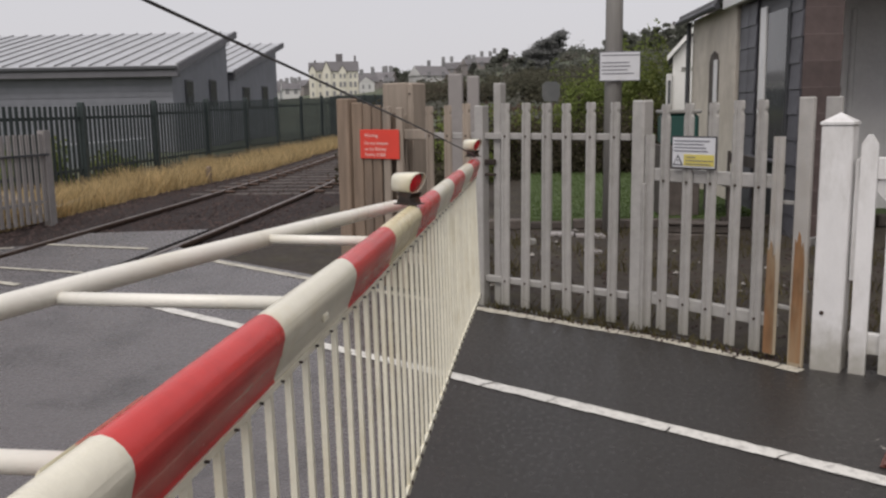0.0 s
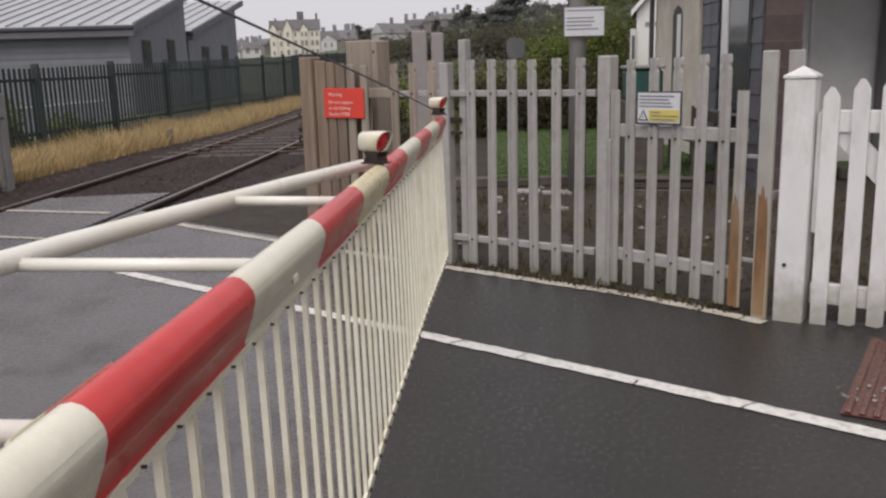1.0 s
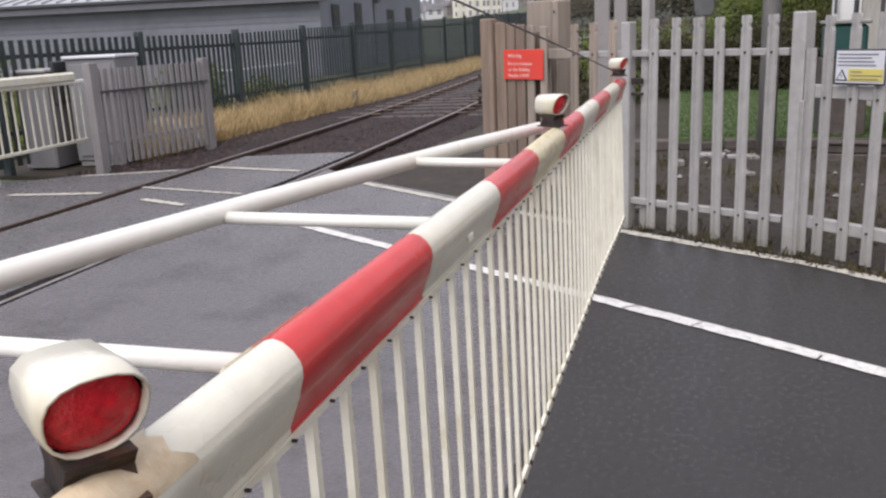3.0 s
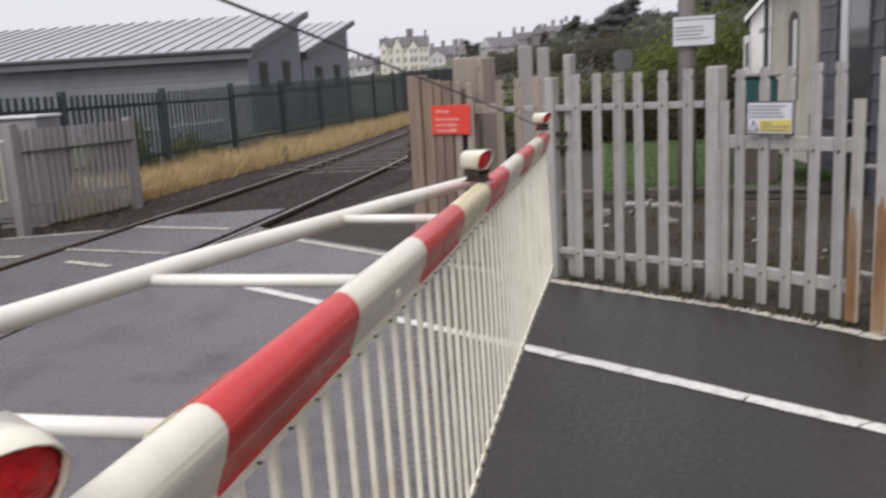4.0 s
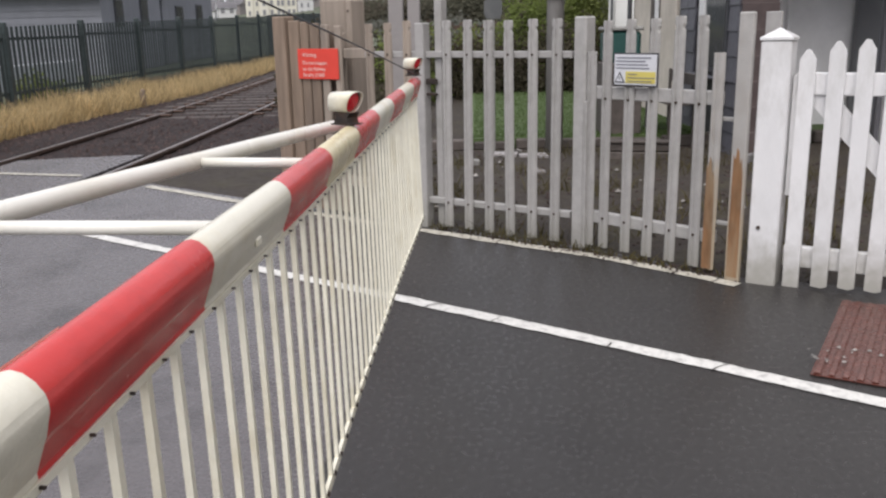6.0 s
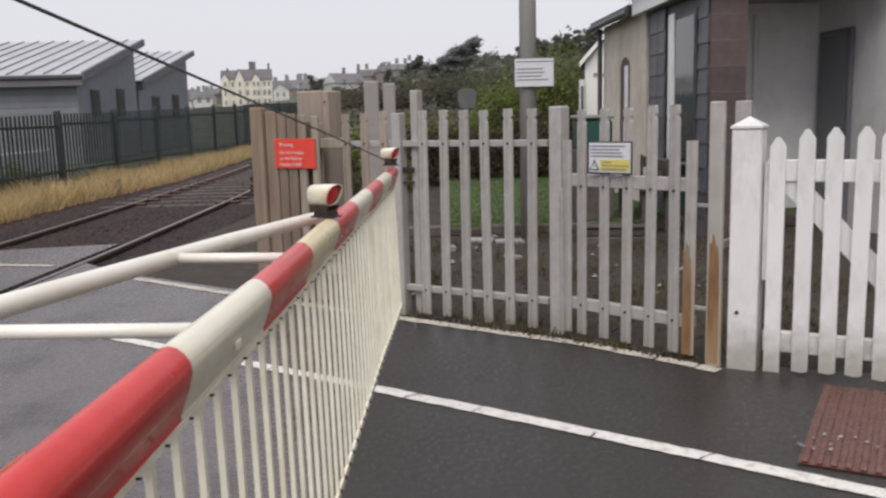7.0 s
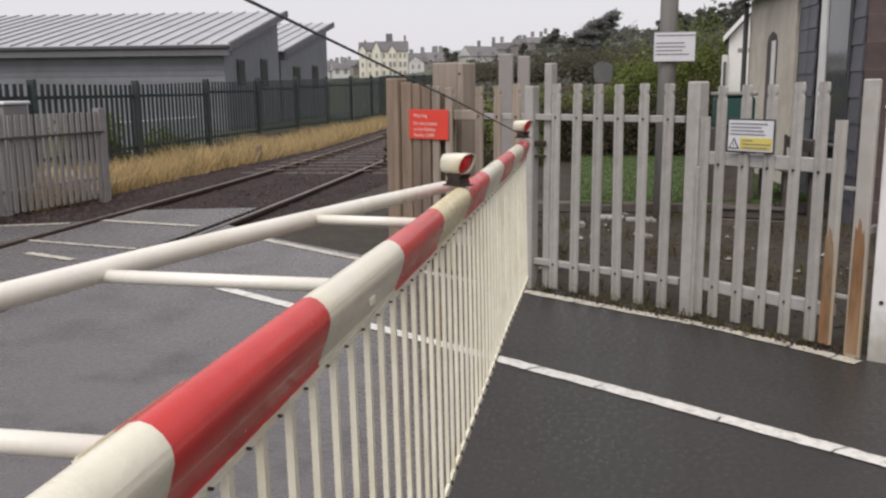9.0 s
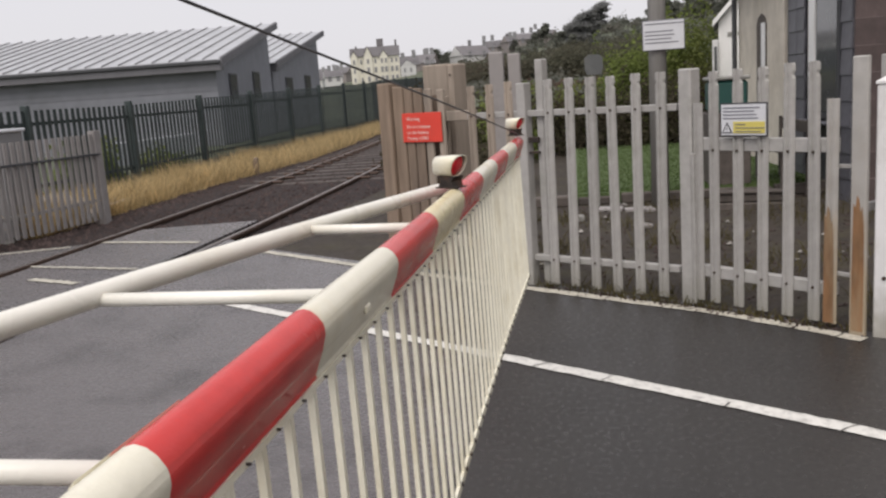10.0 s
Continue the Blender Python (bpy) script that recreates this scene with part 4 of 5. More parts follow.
tagged(new("grit", pebbles("grit", [(1.30 + 0.52 * random.random() ** 2, 3.25 + random.uniform(-0.08, 0.1), 0.02) for _ in range(16)], M["litter"], 0.006, 0.014)), "pale grit and leaves on the plate", "grit", kind="stuff")

# ---- pole, lawn, posts and small things behind the fence ----
pole = thing("utility_pole", "tall round weathered wooden pole", "pole", pose(0.80, 9.15, -0.1))
bm = bmesh.new()
tube(bm, [(0, 0, 0), (0.005, 0, 3.0), (0, 0, 7.5)], [0.090, 0.085, 0.078], 18)
part("shaft", bm, M["pole"], pole, smooth=True)
ps = thing("pole_sign", "pale grey notice plate fixed to the wooden pole", "sign", pose(0.652, 9.035, 1.535))
part("plate", B(0, 0.405, -0.008, 0, 0, 0.29, 0.003), M["ink_grey"], ps)
part("face", B(0.008, 0.397, -0.011, -0.008, 0.008, 0.282), M["sign_white"], ps)
for i, wd in enumerate((0.37, 0.0, 0.27, 0.28, 0.25, 0.32)):
    if wd:
        part("print_bar", B(0.025, 0.025 + wd, -0.0135, -0.011, 0.249 - 0.036 * i, 0.259 - 0.036 * i), M["ink_grey"], ps, "unreadable printed line")

tagged(part("lawn", sheet([(-0.06, 9.45), (6.0, 9.75), (6.6, 16.8), (3.0, 16.4), (1.4, 16.1), (0.5, 17.0), (-0.12, 17.6)], 0.10, 0.2), M["lawn"], None), "smooth green lawn behind the fence", "lawn", kind="structure")
random.seed(11)
tagged(new("lawn_grass", blades("lawn_grass", [(random.uniform(-0.04, 3.4), 9.5 + 6.9 * random.random() ** 1.3, 0.10) for _ in range(30000)], M["grass"], 0.008, 0.024, 0.004, 0.5)), "short green grass", "grass", kind="stuff")
edge = thing("lawn_edging", "dark low timber and stone edging along the lawn", "edging", pose(-0.5, 9.36, -0.02, 0, 0, 2.5))
xx = 0.0
while xx < 4.2:
    w = random.uniform(0.28, 0.55)
    part("edging_stone", B(xx, xx + w - 0.02, random.uniform(-0.02, 0.02), 0.12, 0, random.uniform(0.08, 0.14), 0.015), M["sleeper"], edge)
    xx += w

# broken slabs, a pale block and a low timber kerb on the earth by the lawn
for sx, sy, sw, yaw, tilt in ((0.16, 8.86, 0.24, -8, 3), (0.43, 8.78, 0.15, 4, -2), (0.62, 8.70, 0.10, 14, 4), (0.52, 7.75, 0.11, 30, 3)):
    sl_ = thing("slab_fragment", "broken grey paving slab lying on damp earth", "slab", pose(sx, sy, -0.02, tilt, 0, yaw), "slab fragments")
    part("body", B(0, sw, 0, 0.15, 0, 0.034, 0.006), M["grey_dark"], sl_)
pb = thing("pale_block", "pale concrete block lying on the earth", "block", pose(-0.10, 8.30, -0.03, 0, 4, 12))
part("body", B(0, 0.13, 0, 0.10, 0, 0.075, 0.012), M["concrete"], pb)
kb = thing("timber_kerb", "low stack of weathered dark timbers beside the lawn", "kerb", pose(1.24, 8.62, -0.03, 0, 0, -9))
for i in range(2):
    part("timber", B(0.02 * i, 0.66 - 0.03 * i, 0.02 * i, 0.16, 0.085 * i, 0.085 * i + 0.08, 0.01), M["sleeper"], kb)
part("capping", B(-0.02, 0.68, 0.0, 0.17, 0.168, 0.19, 0.005), M["sleeper"], kb, "worn timber capping")

for px, py, w, h in ((-0.735, 7.6, 0.125, 1.585), (-0.575, 7.62, 0.105, 1.565)):
    po = thing("grey_post", "tall weathered grey timber post", "post", pose(px, py, -0.1))
    part("shaft", B(0, w, 0, 0.09, 0, h + 0.1, 0.008), M["grey_dark"], po)
pd = thing("octagonal_sign", "small dull grey octagonal sign seen from behind, on a thin post", "sign", pose(0.175, 9.2, 0))
bm = bmesh.new()
prism(bm, [(-0.092, 0, 1.40), (-0.070, 0, 1.345), (0.070, 0, 1.345), (0.092, 0, 1.40), (0.092, 0, 1.515), (0.052, 0, 1.548), (-0.052, 0, 1.548), (-0.092, 0, 1.515)], (0, 0, 0), (0, 0.012, 0))
part("plate", bm, M["sign_back"], pd)
bm = bmesh.new()
tube(bm, [(0, 0.03, -0.1), (0, 0.03, 1.5)], 0.018, 10)
part("stem", bm, M["concrete"], pd)
bw = thing("block_pier", "dark block pier beside the lawn", "pier", pose(1.36, 9.62, 0.08))
part("shaft", B(0, 0.42, 0, 0.5, 0, 0.78, 0.01), M["sleeper"], bw)
bn = thing("garden_tank", "dark teal plastic tank on a block pier", "tank", pose(1.36, 9.62, 0.862))
part("body", B(0.02, 0.40, 0.02, 0.46, 0, 0.33, 0.03), M["teal"], bn)
part("lid", B(0.0, 0.42, 0.0, 0.48, 0.334, 0.375, 0.012), M["concrete"], bn)

# ---- left side: low fence panel, cabinet, far barrier ----
lm, llen = frame_of((-6.20, 8.20), (-5.93, 10.15))
lf = thing("low_fence", "grey palisade panel beside the track", "fence", lm)
pm2 = pale_mesh("pale", 1.06, M["grey_dark"], 0.068, False)
for i in range(17):
    part("pale", pm2, None, lf, m=pose(0.14 + 0.108 * i, -0.012, 0.0, 0, random.uniform(-0.6, 0.6), 0))
part("rail", B(0.05, llen, -0.05, -0.02, 0.80, 0.825, 0.003), M["dark_trim"], lf, "dark angle rail")
part("rail", B(0.05, llen, 0.0, 0.03, 0.22, 0.26, 0.003), M["galv"], lf)
part("post", B(-0.02, 0.10, -0.06, 0.05, -0.1, 1.13, 0.006), M["grey_dark"], lf)
part("post", B(llen - 0.06, llen + 0.06, -0.04, 0.06, -0.1, 1.10, 0.006), M["grey_dark"], lf)
cb = thing("relay_cabinet", "grey metal equipment cabinet beside the fence", "cabinet", pose(-7.05, 8.95, -0.1, 0, 0, 8))
part("body", B(0, 0.62, 0, 0.55, 0.06, 1.26, 0.01), M["cabinet"], cb)
part("roof", B(-0.03, 0.65, -0.03, 0.58, 1.262, 1.30, 0.01), M["sign_white"], cb, "pale weathered lid")
part("plinth", B(0.02, 0.60, 0.02, 0.53, 0.0, 0.06), M["concrete"], cb)
part("door", B(0.05, 0.57, -0.016, -0.002, 0.12, 1.2, 0.004), M["cabinet"], cb)
ped = thing("barrier_machine", "grey barrier machine pedestal beside the far road", "machine", pose(-7.6, 8.7, -0.1, 0, 0, 5))
part("body", B(0, 0.42, 0, 0.5, 0, 1.12, 0.02), M["cabinet"], ped)
part("arm_plate", B(0.43, 0.47, 0.1, 0.42, 0.75, 1.25, 0.01), M["dark_trim"], ped)
part("top_cover", B(-0.02, 0.44, -0.02, 0.52, 1.122, 1.17, 0.015), M["galv"], ped)

fb = thing("far_barrier", "lowered white barrier with hanging skirt across the rails", "barrier", frame_of((-6.62, 8.62), (-6.35, 2.0))[0])
part("skirt_top_rail", B(-0.05, 6.5, -0.025, 0.025, 0.90, 0.945, 0.008), M["white_gloss"], fb)
part("boom", B(0.35, 6.5, 0.10, 0.2, 0.94, 1.04, 0.02), M["boom_white"], fb)
for i in range(1, 3):
    part("red_stripe", B(0.75 + 1.4 * i, 1.45 + 1.4 * i, 0.097, 0.203, 0.937, 1.043, 0.02), M["boom_red"], fb)
sb = mesh_from(B(-0.012, 0.012, -0.004, 0.004, 0.27, 0.90), "skirt_bar", M["skirt"])
for i in range(52):
    part("skirt_bar", sb, None, fb, m=pose(0.03 + 0.125 * i, 0, 0))
part("skirt_bottom_rail", B(0.0, 6.5, -0.012, 0.012, 0.25, 0.285, 0.004), M["skirt"], fb)
part("boom_support", B(1.55, 1.62, -0.03, 0.03, -0.05, 0.27, 0.004), M["white_gloss"], fb)

# ---- dark green palisade and dry grass along the line ----
def gf_x(y):
    return -7.58 - 0.006 * (y - 14.0) - 0.0006 * max(y - 32, 0) ** 2
def gf_top(y):
    return 1.44 + 0.018 * max(y - 14, 0)
gf = thing("green_palisade_fence", "tall dark green palisade fence along the railway", "fence")
gpm = pale_mesh("pale", 1.62, M["green_steel"], 0.092)
y = 7.0
ip = 0
while y < 46:
    if y < 33:
        part("pale", gpm, None, gf, m=pose(gf_x(y), y, -0.03, 0, random.uniform(-0.4, 0.4), 91) @ Matrix.Diagonal((1, 1, gf_top(y) / 1.62, 1)))
    y += 0.155
y = 5.45
ys2 = []
while y < 62:
    ys2.append(y)
    y += 2.9
for a, b in zip(ys2, ys2[1:]):
    fmm, ln = frame_of((gf_x(a), a), (gf_x(b), b))
    for zz in (0.35, gf_top(a) - 0.22):
        part("rail", B(0, ln, 0.012, 0.05, zz - 0.025, zz + 0.025), M["green_steel"], gf, m=fmm)
for a in ys2:
    part("post", B(gf_x(a) - 0.05, gf_x(a) + 0.06, a - 0.045, a + 0.045, -0.15, gf_top(a) + 0.04, 0.01), M["green_steel"], gf, "thick dark green post")
far_cells, y = bmesh.new(), 33.0
while y < 61:
    box(far_cells, gf_x(y) - 0.012, gf_x(y) + 0.012, y - 0.046, y + 0.046, 0.02, gf_top(y))
    y += 0.155
part("distant_paling", far_cells, M["green_steel"], gf)["kind"] = "stuff"

random.seed(21)
roots = []
for _ in range(38000):
    y = 9.3 + 48 * random.random() ** 1.9
    a, b = gf_x(y) + 0.15, track_x(y) - 2.0 + 0.5 * smooth01((y - 12) / 8)
    if y < 10.6:
        b = min(b, -6.05)
    x = a + (b - a) * random.random() ** 1.2
    nn = noise.noise((x * 1.3, y * 0.7, 7))
    if nn > -0.30:
        roots.append((x, y, -0.20 + 0.16 * max(min(nn + 0.3, 0.8), 0)))
tagged(new("dry_grass", blades("dry_grass", roots, M["straw"], 0.14, 0.52, 0.008, 0.5)), "tall straw-yellow dry grass by the fence", "grass", kind="stuff")
tagged(part("grass_verge", sheet([(gf_x(8) - 2, 8.3), (-6.05, 8.3), (track_x(20) - 1.8, 20), (track_x(40) - 1.8, 40), (track_x(60) - 1.8, 60), (gf_x(60) - 3, 60)], -0.115, 0.05), M["dirt"], None), "brown earth verge under dry grass", "verge", kind="structure")
mk = thing("track_marker", "short brown marker post in the dry grass", "post", pose(-6.2, 16.2, -0.12))
part("shaft", B(-0.05, 0.05, -0.04, 0.04, 0, 0.38, 0.02), M["timber"], mk)

random.seed(23)
pl = []
for _ in range(260):
    a, r = random.random() * math.tau, random.random() ** 0.6
    pl.append((-6.62 + 0.42 * r * math.cos(a), 10.35 + 0.30 * r * math.sin(a), -0.02 + 0.16 * (1 - r)))
tagged(new("bleached_stems", blades("bleached_stems", [p for p in pl for _ in range(3)], M["bleached"], 0.08, 0.26, 0.010, 0.9)), "bleached pale dead stems beside the grey palisade", "grass", kind="stuff")

# yard beyond the green fence
lw = thing("low_wall", "pale low wall behind the green fence", "wall", pose(0, 0, 0))
part("body", B(-12.6, -12.3, 21.5, 27.0, -0.2, 0.48, 0.02), M["pale_wall"], lw)

def leaf_cloud(name, cells_in, material, label, category="shrub", kind=""):
    ob = new(name, quads(name, cells_in, material))
    return tagged(ob, label, category, kind=kind)

def clump(cx, cy, z0, rx, ry, rz, n, size, seed):
    """Leaf quads over an uneven domed volume."""
    rnd = random.Random(seed)
    out = []
    for _ in range(n):
        d = Vector((rnd.gauss(0, 1), rnd.gauss(0, 1), abs(rnd.gauss(0, 1)))).normalized()
        k = rnd.uniform(0.55, 1.0) * (0.78 + 0.5 * noise.noise((d.x * 2.2 + seed, d.y * 2.2, d.z * 2.2 + cx)))
        out.append(((cx + d.x * rx * k, cy + d.y * ry * k, z0 + d.z * rz * k), size * rnd.uniform(0.5, 1.3), d + Vector((rnd.gauss(0, 0.6), rnd.gauss(0, 0.6), rnd.gauss(0, 0.6))), rnd.uniform(0.7, 1.3)))
    return out

leaf_cloud("yard_shrub", clump(-8.75, 14.6, -0.1, 0.8, 1.3, 1.25, 1900, 0.07, 3), M["leaf"], "dark green shrub behind the green fence")
leaf_cloud("yard_shrub", clump(-8.9, 10.6, -0.1, 0.8, 1.6, 1.1, 1900, 0.07, 5), M["leaf"], "dark green shrub behind the green fence")
leaf_cloud("yard_shrub", clump(-8.8, 17.6, -0.1, 0.6, 1.2, 0.75, 1300, 0.06, 6), M["leaf"], "dark green shrub behind the green fence")
leaf_cloud("yard_shrub", clump(-10.2, 12.0, -0.1, 1.0, 1.3, 1.5, 1500, 0.07, 4), M["leaf"], "dark green shrub behind the green fence")

# ---- grey clad building with two monopitch roofs ----
def clad_hall(name, p1, yaw, width, depth, z_eave, z_ridge, windows):
    """Origin at the near right corner under the eave; x runs left as negative."""
    h = thing(name, "grey clad single-storey building with a seamed metal monopitch roof", "building", pose(p1[0], p1[1], -0.15, 0, 0, yaw))
    ze, zr = z_eave + 0.15, z_ridge + 0.15
    bm = bmesh.new()
    prism(bm, [(0, 0, 0), (0, depth, 0), (0, depth, zr - 0.12), (0, 0, ze - 0.12)], (0, 0, 0), (-width, 0, 0))
    part("wall", bm, M["clad"], h)
    for i in range(int(ze / 0.22)):
        part("cladding_board", B(-width, 0.0, -0.022, -0.002, 0.22 * i + 0.01, 0.22 * i + 0.205), M["clad"], h)
    sl = (zr - ze) / depth
    ov = 0.45
    bm = bmesh.new()
    prism(bm, [(0, -ov, ze - ov * sl), (0, depth + ov, zr + ov * sl), (0, depth + ov, zr + ov * sl - 0.10), (0, -ov, ze - ov * sl - 0.10)], (0.35, 0, 0), (-width - 0.3, 0, 0))
    roof = part("roof", bm, M["zinc"], h, "pale grey standing-seam metal roof")
    bm = bmesh.new()
    prism(bm, [(0, -ov, ze - ov * sl + 0.055), (0, depth + ov, zr + ov * sl + 0.055), (0, depth + ov, zr + ov * sl + 0.002), (0, -ov, ze - ov * sl + 0.002)], (-0.012, 0, 0), (0.012, 0, 0))
    seam = mesh_from(bm, "seam", M["cabinet"])
    n = int(width / 0.62)
    for i in range(n + 1):
        part("seam", seam, None, roof, m=pose(0.32 - 0.62 * i, 0, 0))
    bm = bmesh.new()
    prism(bm, [(0, -ov - 0.02, ze - ov * sl + 0.03), (0, depth + ov, zr + ov * sl + 0.03), (0, depth + ov, zr + ov * sl - 0.24), (0, -ov - 0.02, ze - ov * sl - 0.24)], (0.353, 0, 0), (0.40, 0, 0))
    part("verge_board", bm, M["hall_fascia"], h, "grey verge board")
    part("gutter", B(-width - 0.3, 0.35, -ov - 0.14, -ov - 0.004, ze - ov * sl - 0.15, ze - ov * sl - 0.03, 0.02), M["dark_trim"], h, "dark gutter")
    part("eave_board", B(-width - 0.3, 0.35, -ov - 0.05, -ov + 0.30, ze - ov * sl - 0.40, ze - ov * sl - 0.152, 0.01), M["hall_fascia"], h, "deep dull grey eave board")
    for a, w, z0, z1 in windows:
        win = part("window", B(0.005, 0.05, a, a + w, z0, z1, 0.01), M["dark_trim"], h)
        part("pane", B(0.052, 0.06, a + 0.06, a + w - 0.06, z0 + 0.06, z1 - 0.06), M["glass"], win)
    return h
clad_hall("village_hall", (-12.86, 30.6), 4.8, 26.0, 7.6, 3.02, 4.64, ((1.4, 0.95, 1.62, 2.62), (4.6, 1.0, 1.62, 2.74)))
clad_hall("hall_annexe", (-14.02, 39.9), 4.0, 14.0, 10.0, 3.15, 5.0, ((2.2, 1.3, 1.55, 2.6), (6.2, 1.3, 1.55, 2.75)))

# ---- platform house: porch, tile-hung bay, render ----
hm = pose(2.42, 8.60, 0, 0, 0, 2.3)
house = thing("platform_house", "single-storey house with white fascia, tile-hung bay and porch", "house", hm)
part("wall_front_white", B(1.85, 6.5, 0.0, 0.3, -0.15, 5.2, 0.01), M["render_white"], house, "rough white rendered wall")
part("wall_porch_side", B(1.855, 2.2, 0.302, 2.15, -0.15, 2.75), M["render_white"], house)
part("wall_porch_back", B(0.475, 1.853, 1.60, 1.85, -0.15, 2.428), M["render_grey"], house, "grey rendered porch wall")
part("wall_porch_edge", B(0.42, 0.474, 0.16, 2.15, -0.15, 2.428), M["render_grey"], house)
part("porch_ceiling", B(0.0, 1.85, 0.022, 2.15, 2.430, 2.46), M["soffit"], house, "dull grey-brown boarded porch ceiling")
dr = part("door", B(1.80, 1.852, 0.74, 1.46, 0.0, 2.08, 0.01), M["hall_fascia"], house, "grey framed glazed door")
part("door_pane", B(1.785, 1.798, 0.80, 1.36, 0.15, 2.02), M["door_glass"], dr, "glass greyed to imitate reflected sky")
part("downpipe", B(1.10, 1.15, 1.54, 1.595, 0.0, 2.3, 0.01), M["render_grey"], house)
bay = part("bay_core", B(0.13, 0.415, 0.13, 2.4, -0.15, 2.428), M["dark_trim"], house)
row_h = 0.245
tile_f = mesh_from(B(0, 0.355, -0.028, -0.004, 0, row_h + 0.02, 0.003, pose(0, 0, 0, 3.0, 0, 0)), "tile", M["slate_wall"])
tile_fh = mesh_from(B(0, 0.175, -0.028, -0.004, 0, row_h + 0.02, 0.003, pose(0, 0, 0, 3.0, 0, 0)), "tile", M["slate_wall"])
tile_s = mesh_from(B(-0.028, -0.004, 0, 0.30, 0, row_h + 0.02, 0.003, pose(0, 0, 0, 0, 3.0, 0)), "tile", M["slate_side"])
for r in range(10):
    z = -0.05 + r * row_h
    part("tile", tile_f, None, house, m=pose(0.105 + (0.004 if r % 2 else 0), 0.118, z))
    for a in (0.13, 1.62, 1.93):
        part("tile", tile_s, None, house, m=pose(0.118, a + (0.01 if r % 2 else 0), z))
win = part("bay_window", B(0.085, 0.128, 0.46, 1.44, 0.75, 2.28, 0.005), M["dark_trim"], house, "dark bay window with a white post")
part("frame_post", B(0.060, 0.083, 1.16, 1.36, 0.72, 2.30, 0.004), M["fascia"], win, "white window post")
for a, b in ((0.50, 1.14),):
    part("pane", B(0.076, 0.084, a, b, 0.82, 2.22), M["glass"], win)
part("bay_sill", B(0.04, 0.13, 0.40, 1.66, 0.68, 0.718, 0.01), M["slate_side"], house)
part("fascia_front", B(-0.04, 1.85, -0.03, 0.02, 2.425, 2.66, 0.006), M["fascia"], house, "broad white fascia board")
part("fascia_side", B(-0.04, 0.01, 0.022, 2.60, 2.42, 2.63, 0.006), M["fascia"], house, "white fascia board")
part("flashing", B(-0.05, 1.85, -0.045, -0.032, 2.650, 2.664, 0.003), M["cabinet"], house)
part("parapet", B(-0.03, 1.85, -0.028, 0.026, 2.667, 2.80, 0.006), M["fascia"], house, "pale board above the fascia")
bm = bmesh.new()
prism(bm, [(-0.10, 0, 2.632), (1.85, 0, 2.70), (1.85, 0, 2.77), (-0.10, 0, 2.70)], (0, 0.03, 0), (0, 2.7, 0))
part("roof", bm, M["roof_slate"], house, "dark slate lean-to roof")

bench = thing("garden_bench", "low brown timber bench against the house", "bench", hm @ pose(-0.42, 0.55, 0))
for i in range(3):
    part("slat", B(0.0 + 0.11 * i, 0.095 + 0.11 * i, 0, 1.25, 0.44, 0.475, 0.005), M["sleeper"], bench)
part("back_slat", B(0.30, 0.33, 0, 1.25, 0.62, 0.74, 0.005), M["sleeper"], bench)
for yy in (0.08, 1.12):
    for xx in (0.02, 0.27):
        part("leg", B(xx, xx + 0.05, yy, yy + 0.05, -0.02, 0.438), M["sleeper"], bench)
    part("back_post", B(0.275, 0.298, yy, yy + 0.05, 0.477, 0.76), M["sleeper"], bench)

ann = thing("stone_annexe", "beige rendered stone building with a narrow arched window", "building", hm)
part("wall", B(0.10, 4.0, 2.46, 4.85, -0.15, 2.50, 0.01), M["beige"], ann)
bm = bmesh.new()
prism(bm, [(-0.08, 0, 2.505), (2.0, 0, 2.98), (2.0, 0, 3.04), (-0.08, 0, 2.565)], (0, 2.72, 0), (0, 4.98, 0))
part("roof", bm, M["roof_slate"], ann, "dark slate roof")
bm = bmesh.new()
tube(bm, [(-0.09, 2.66, 2.47), (-0.09, 5.0, 2.47)], 0.04, 10)
tube(bm, [(0.03, 4.80, 2.46), (0.03, 4.80, 0.0)], 0.035, 8)
part("gutter", bm, M["dark_trim"], ann, "dark gutter and downpipe")
# flat dark plate and pale pane paint the recess's shaded and lit reveals
bm = bmesh.new()
out = [(0, 3.24, 0.85), (0, 3.72, 0.85), (0, 3.72, 1.84), (0, 3.65, 1.93), (0, 3.48, 1.98), (0, 3.31, 1.93), (0, 3.24, 1.84)]
prism(bm, out, (0.10, 0, 0), (0.085, 0, 0))
aw = part("window", bm, M["sleeper"], ann, "narrow arched blind window, shaded and lit reveals painted flat")
part("pane", B(0.076, 0.084, 3.26, 3.45, 0.86, 1.86), M["render_grey"], aw)

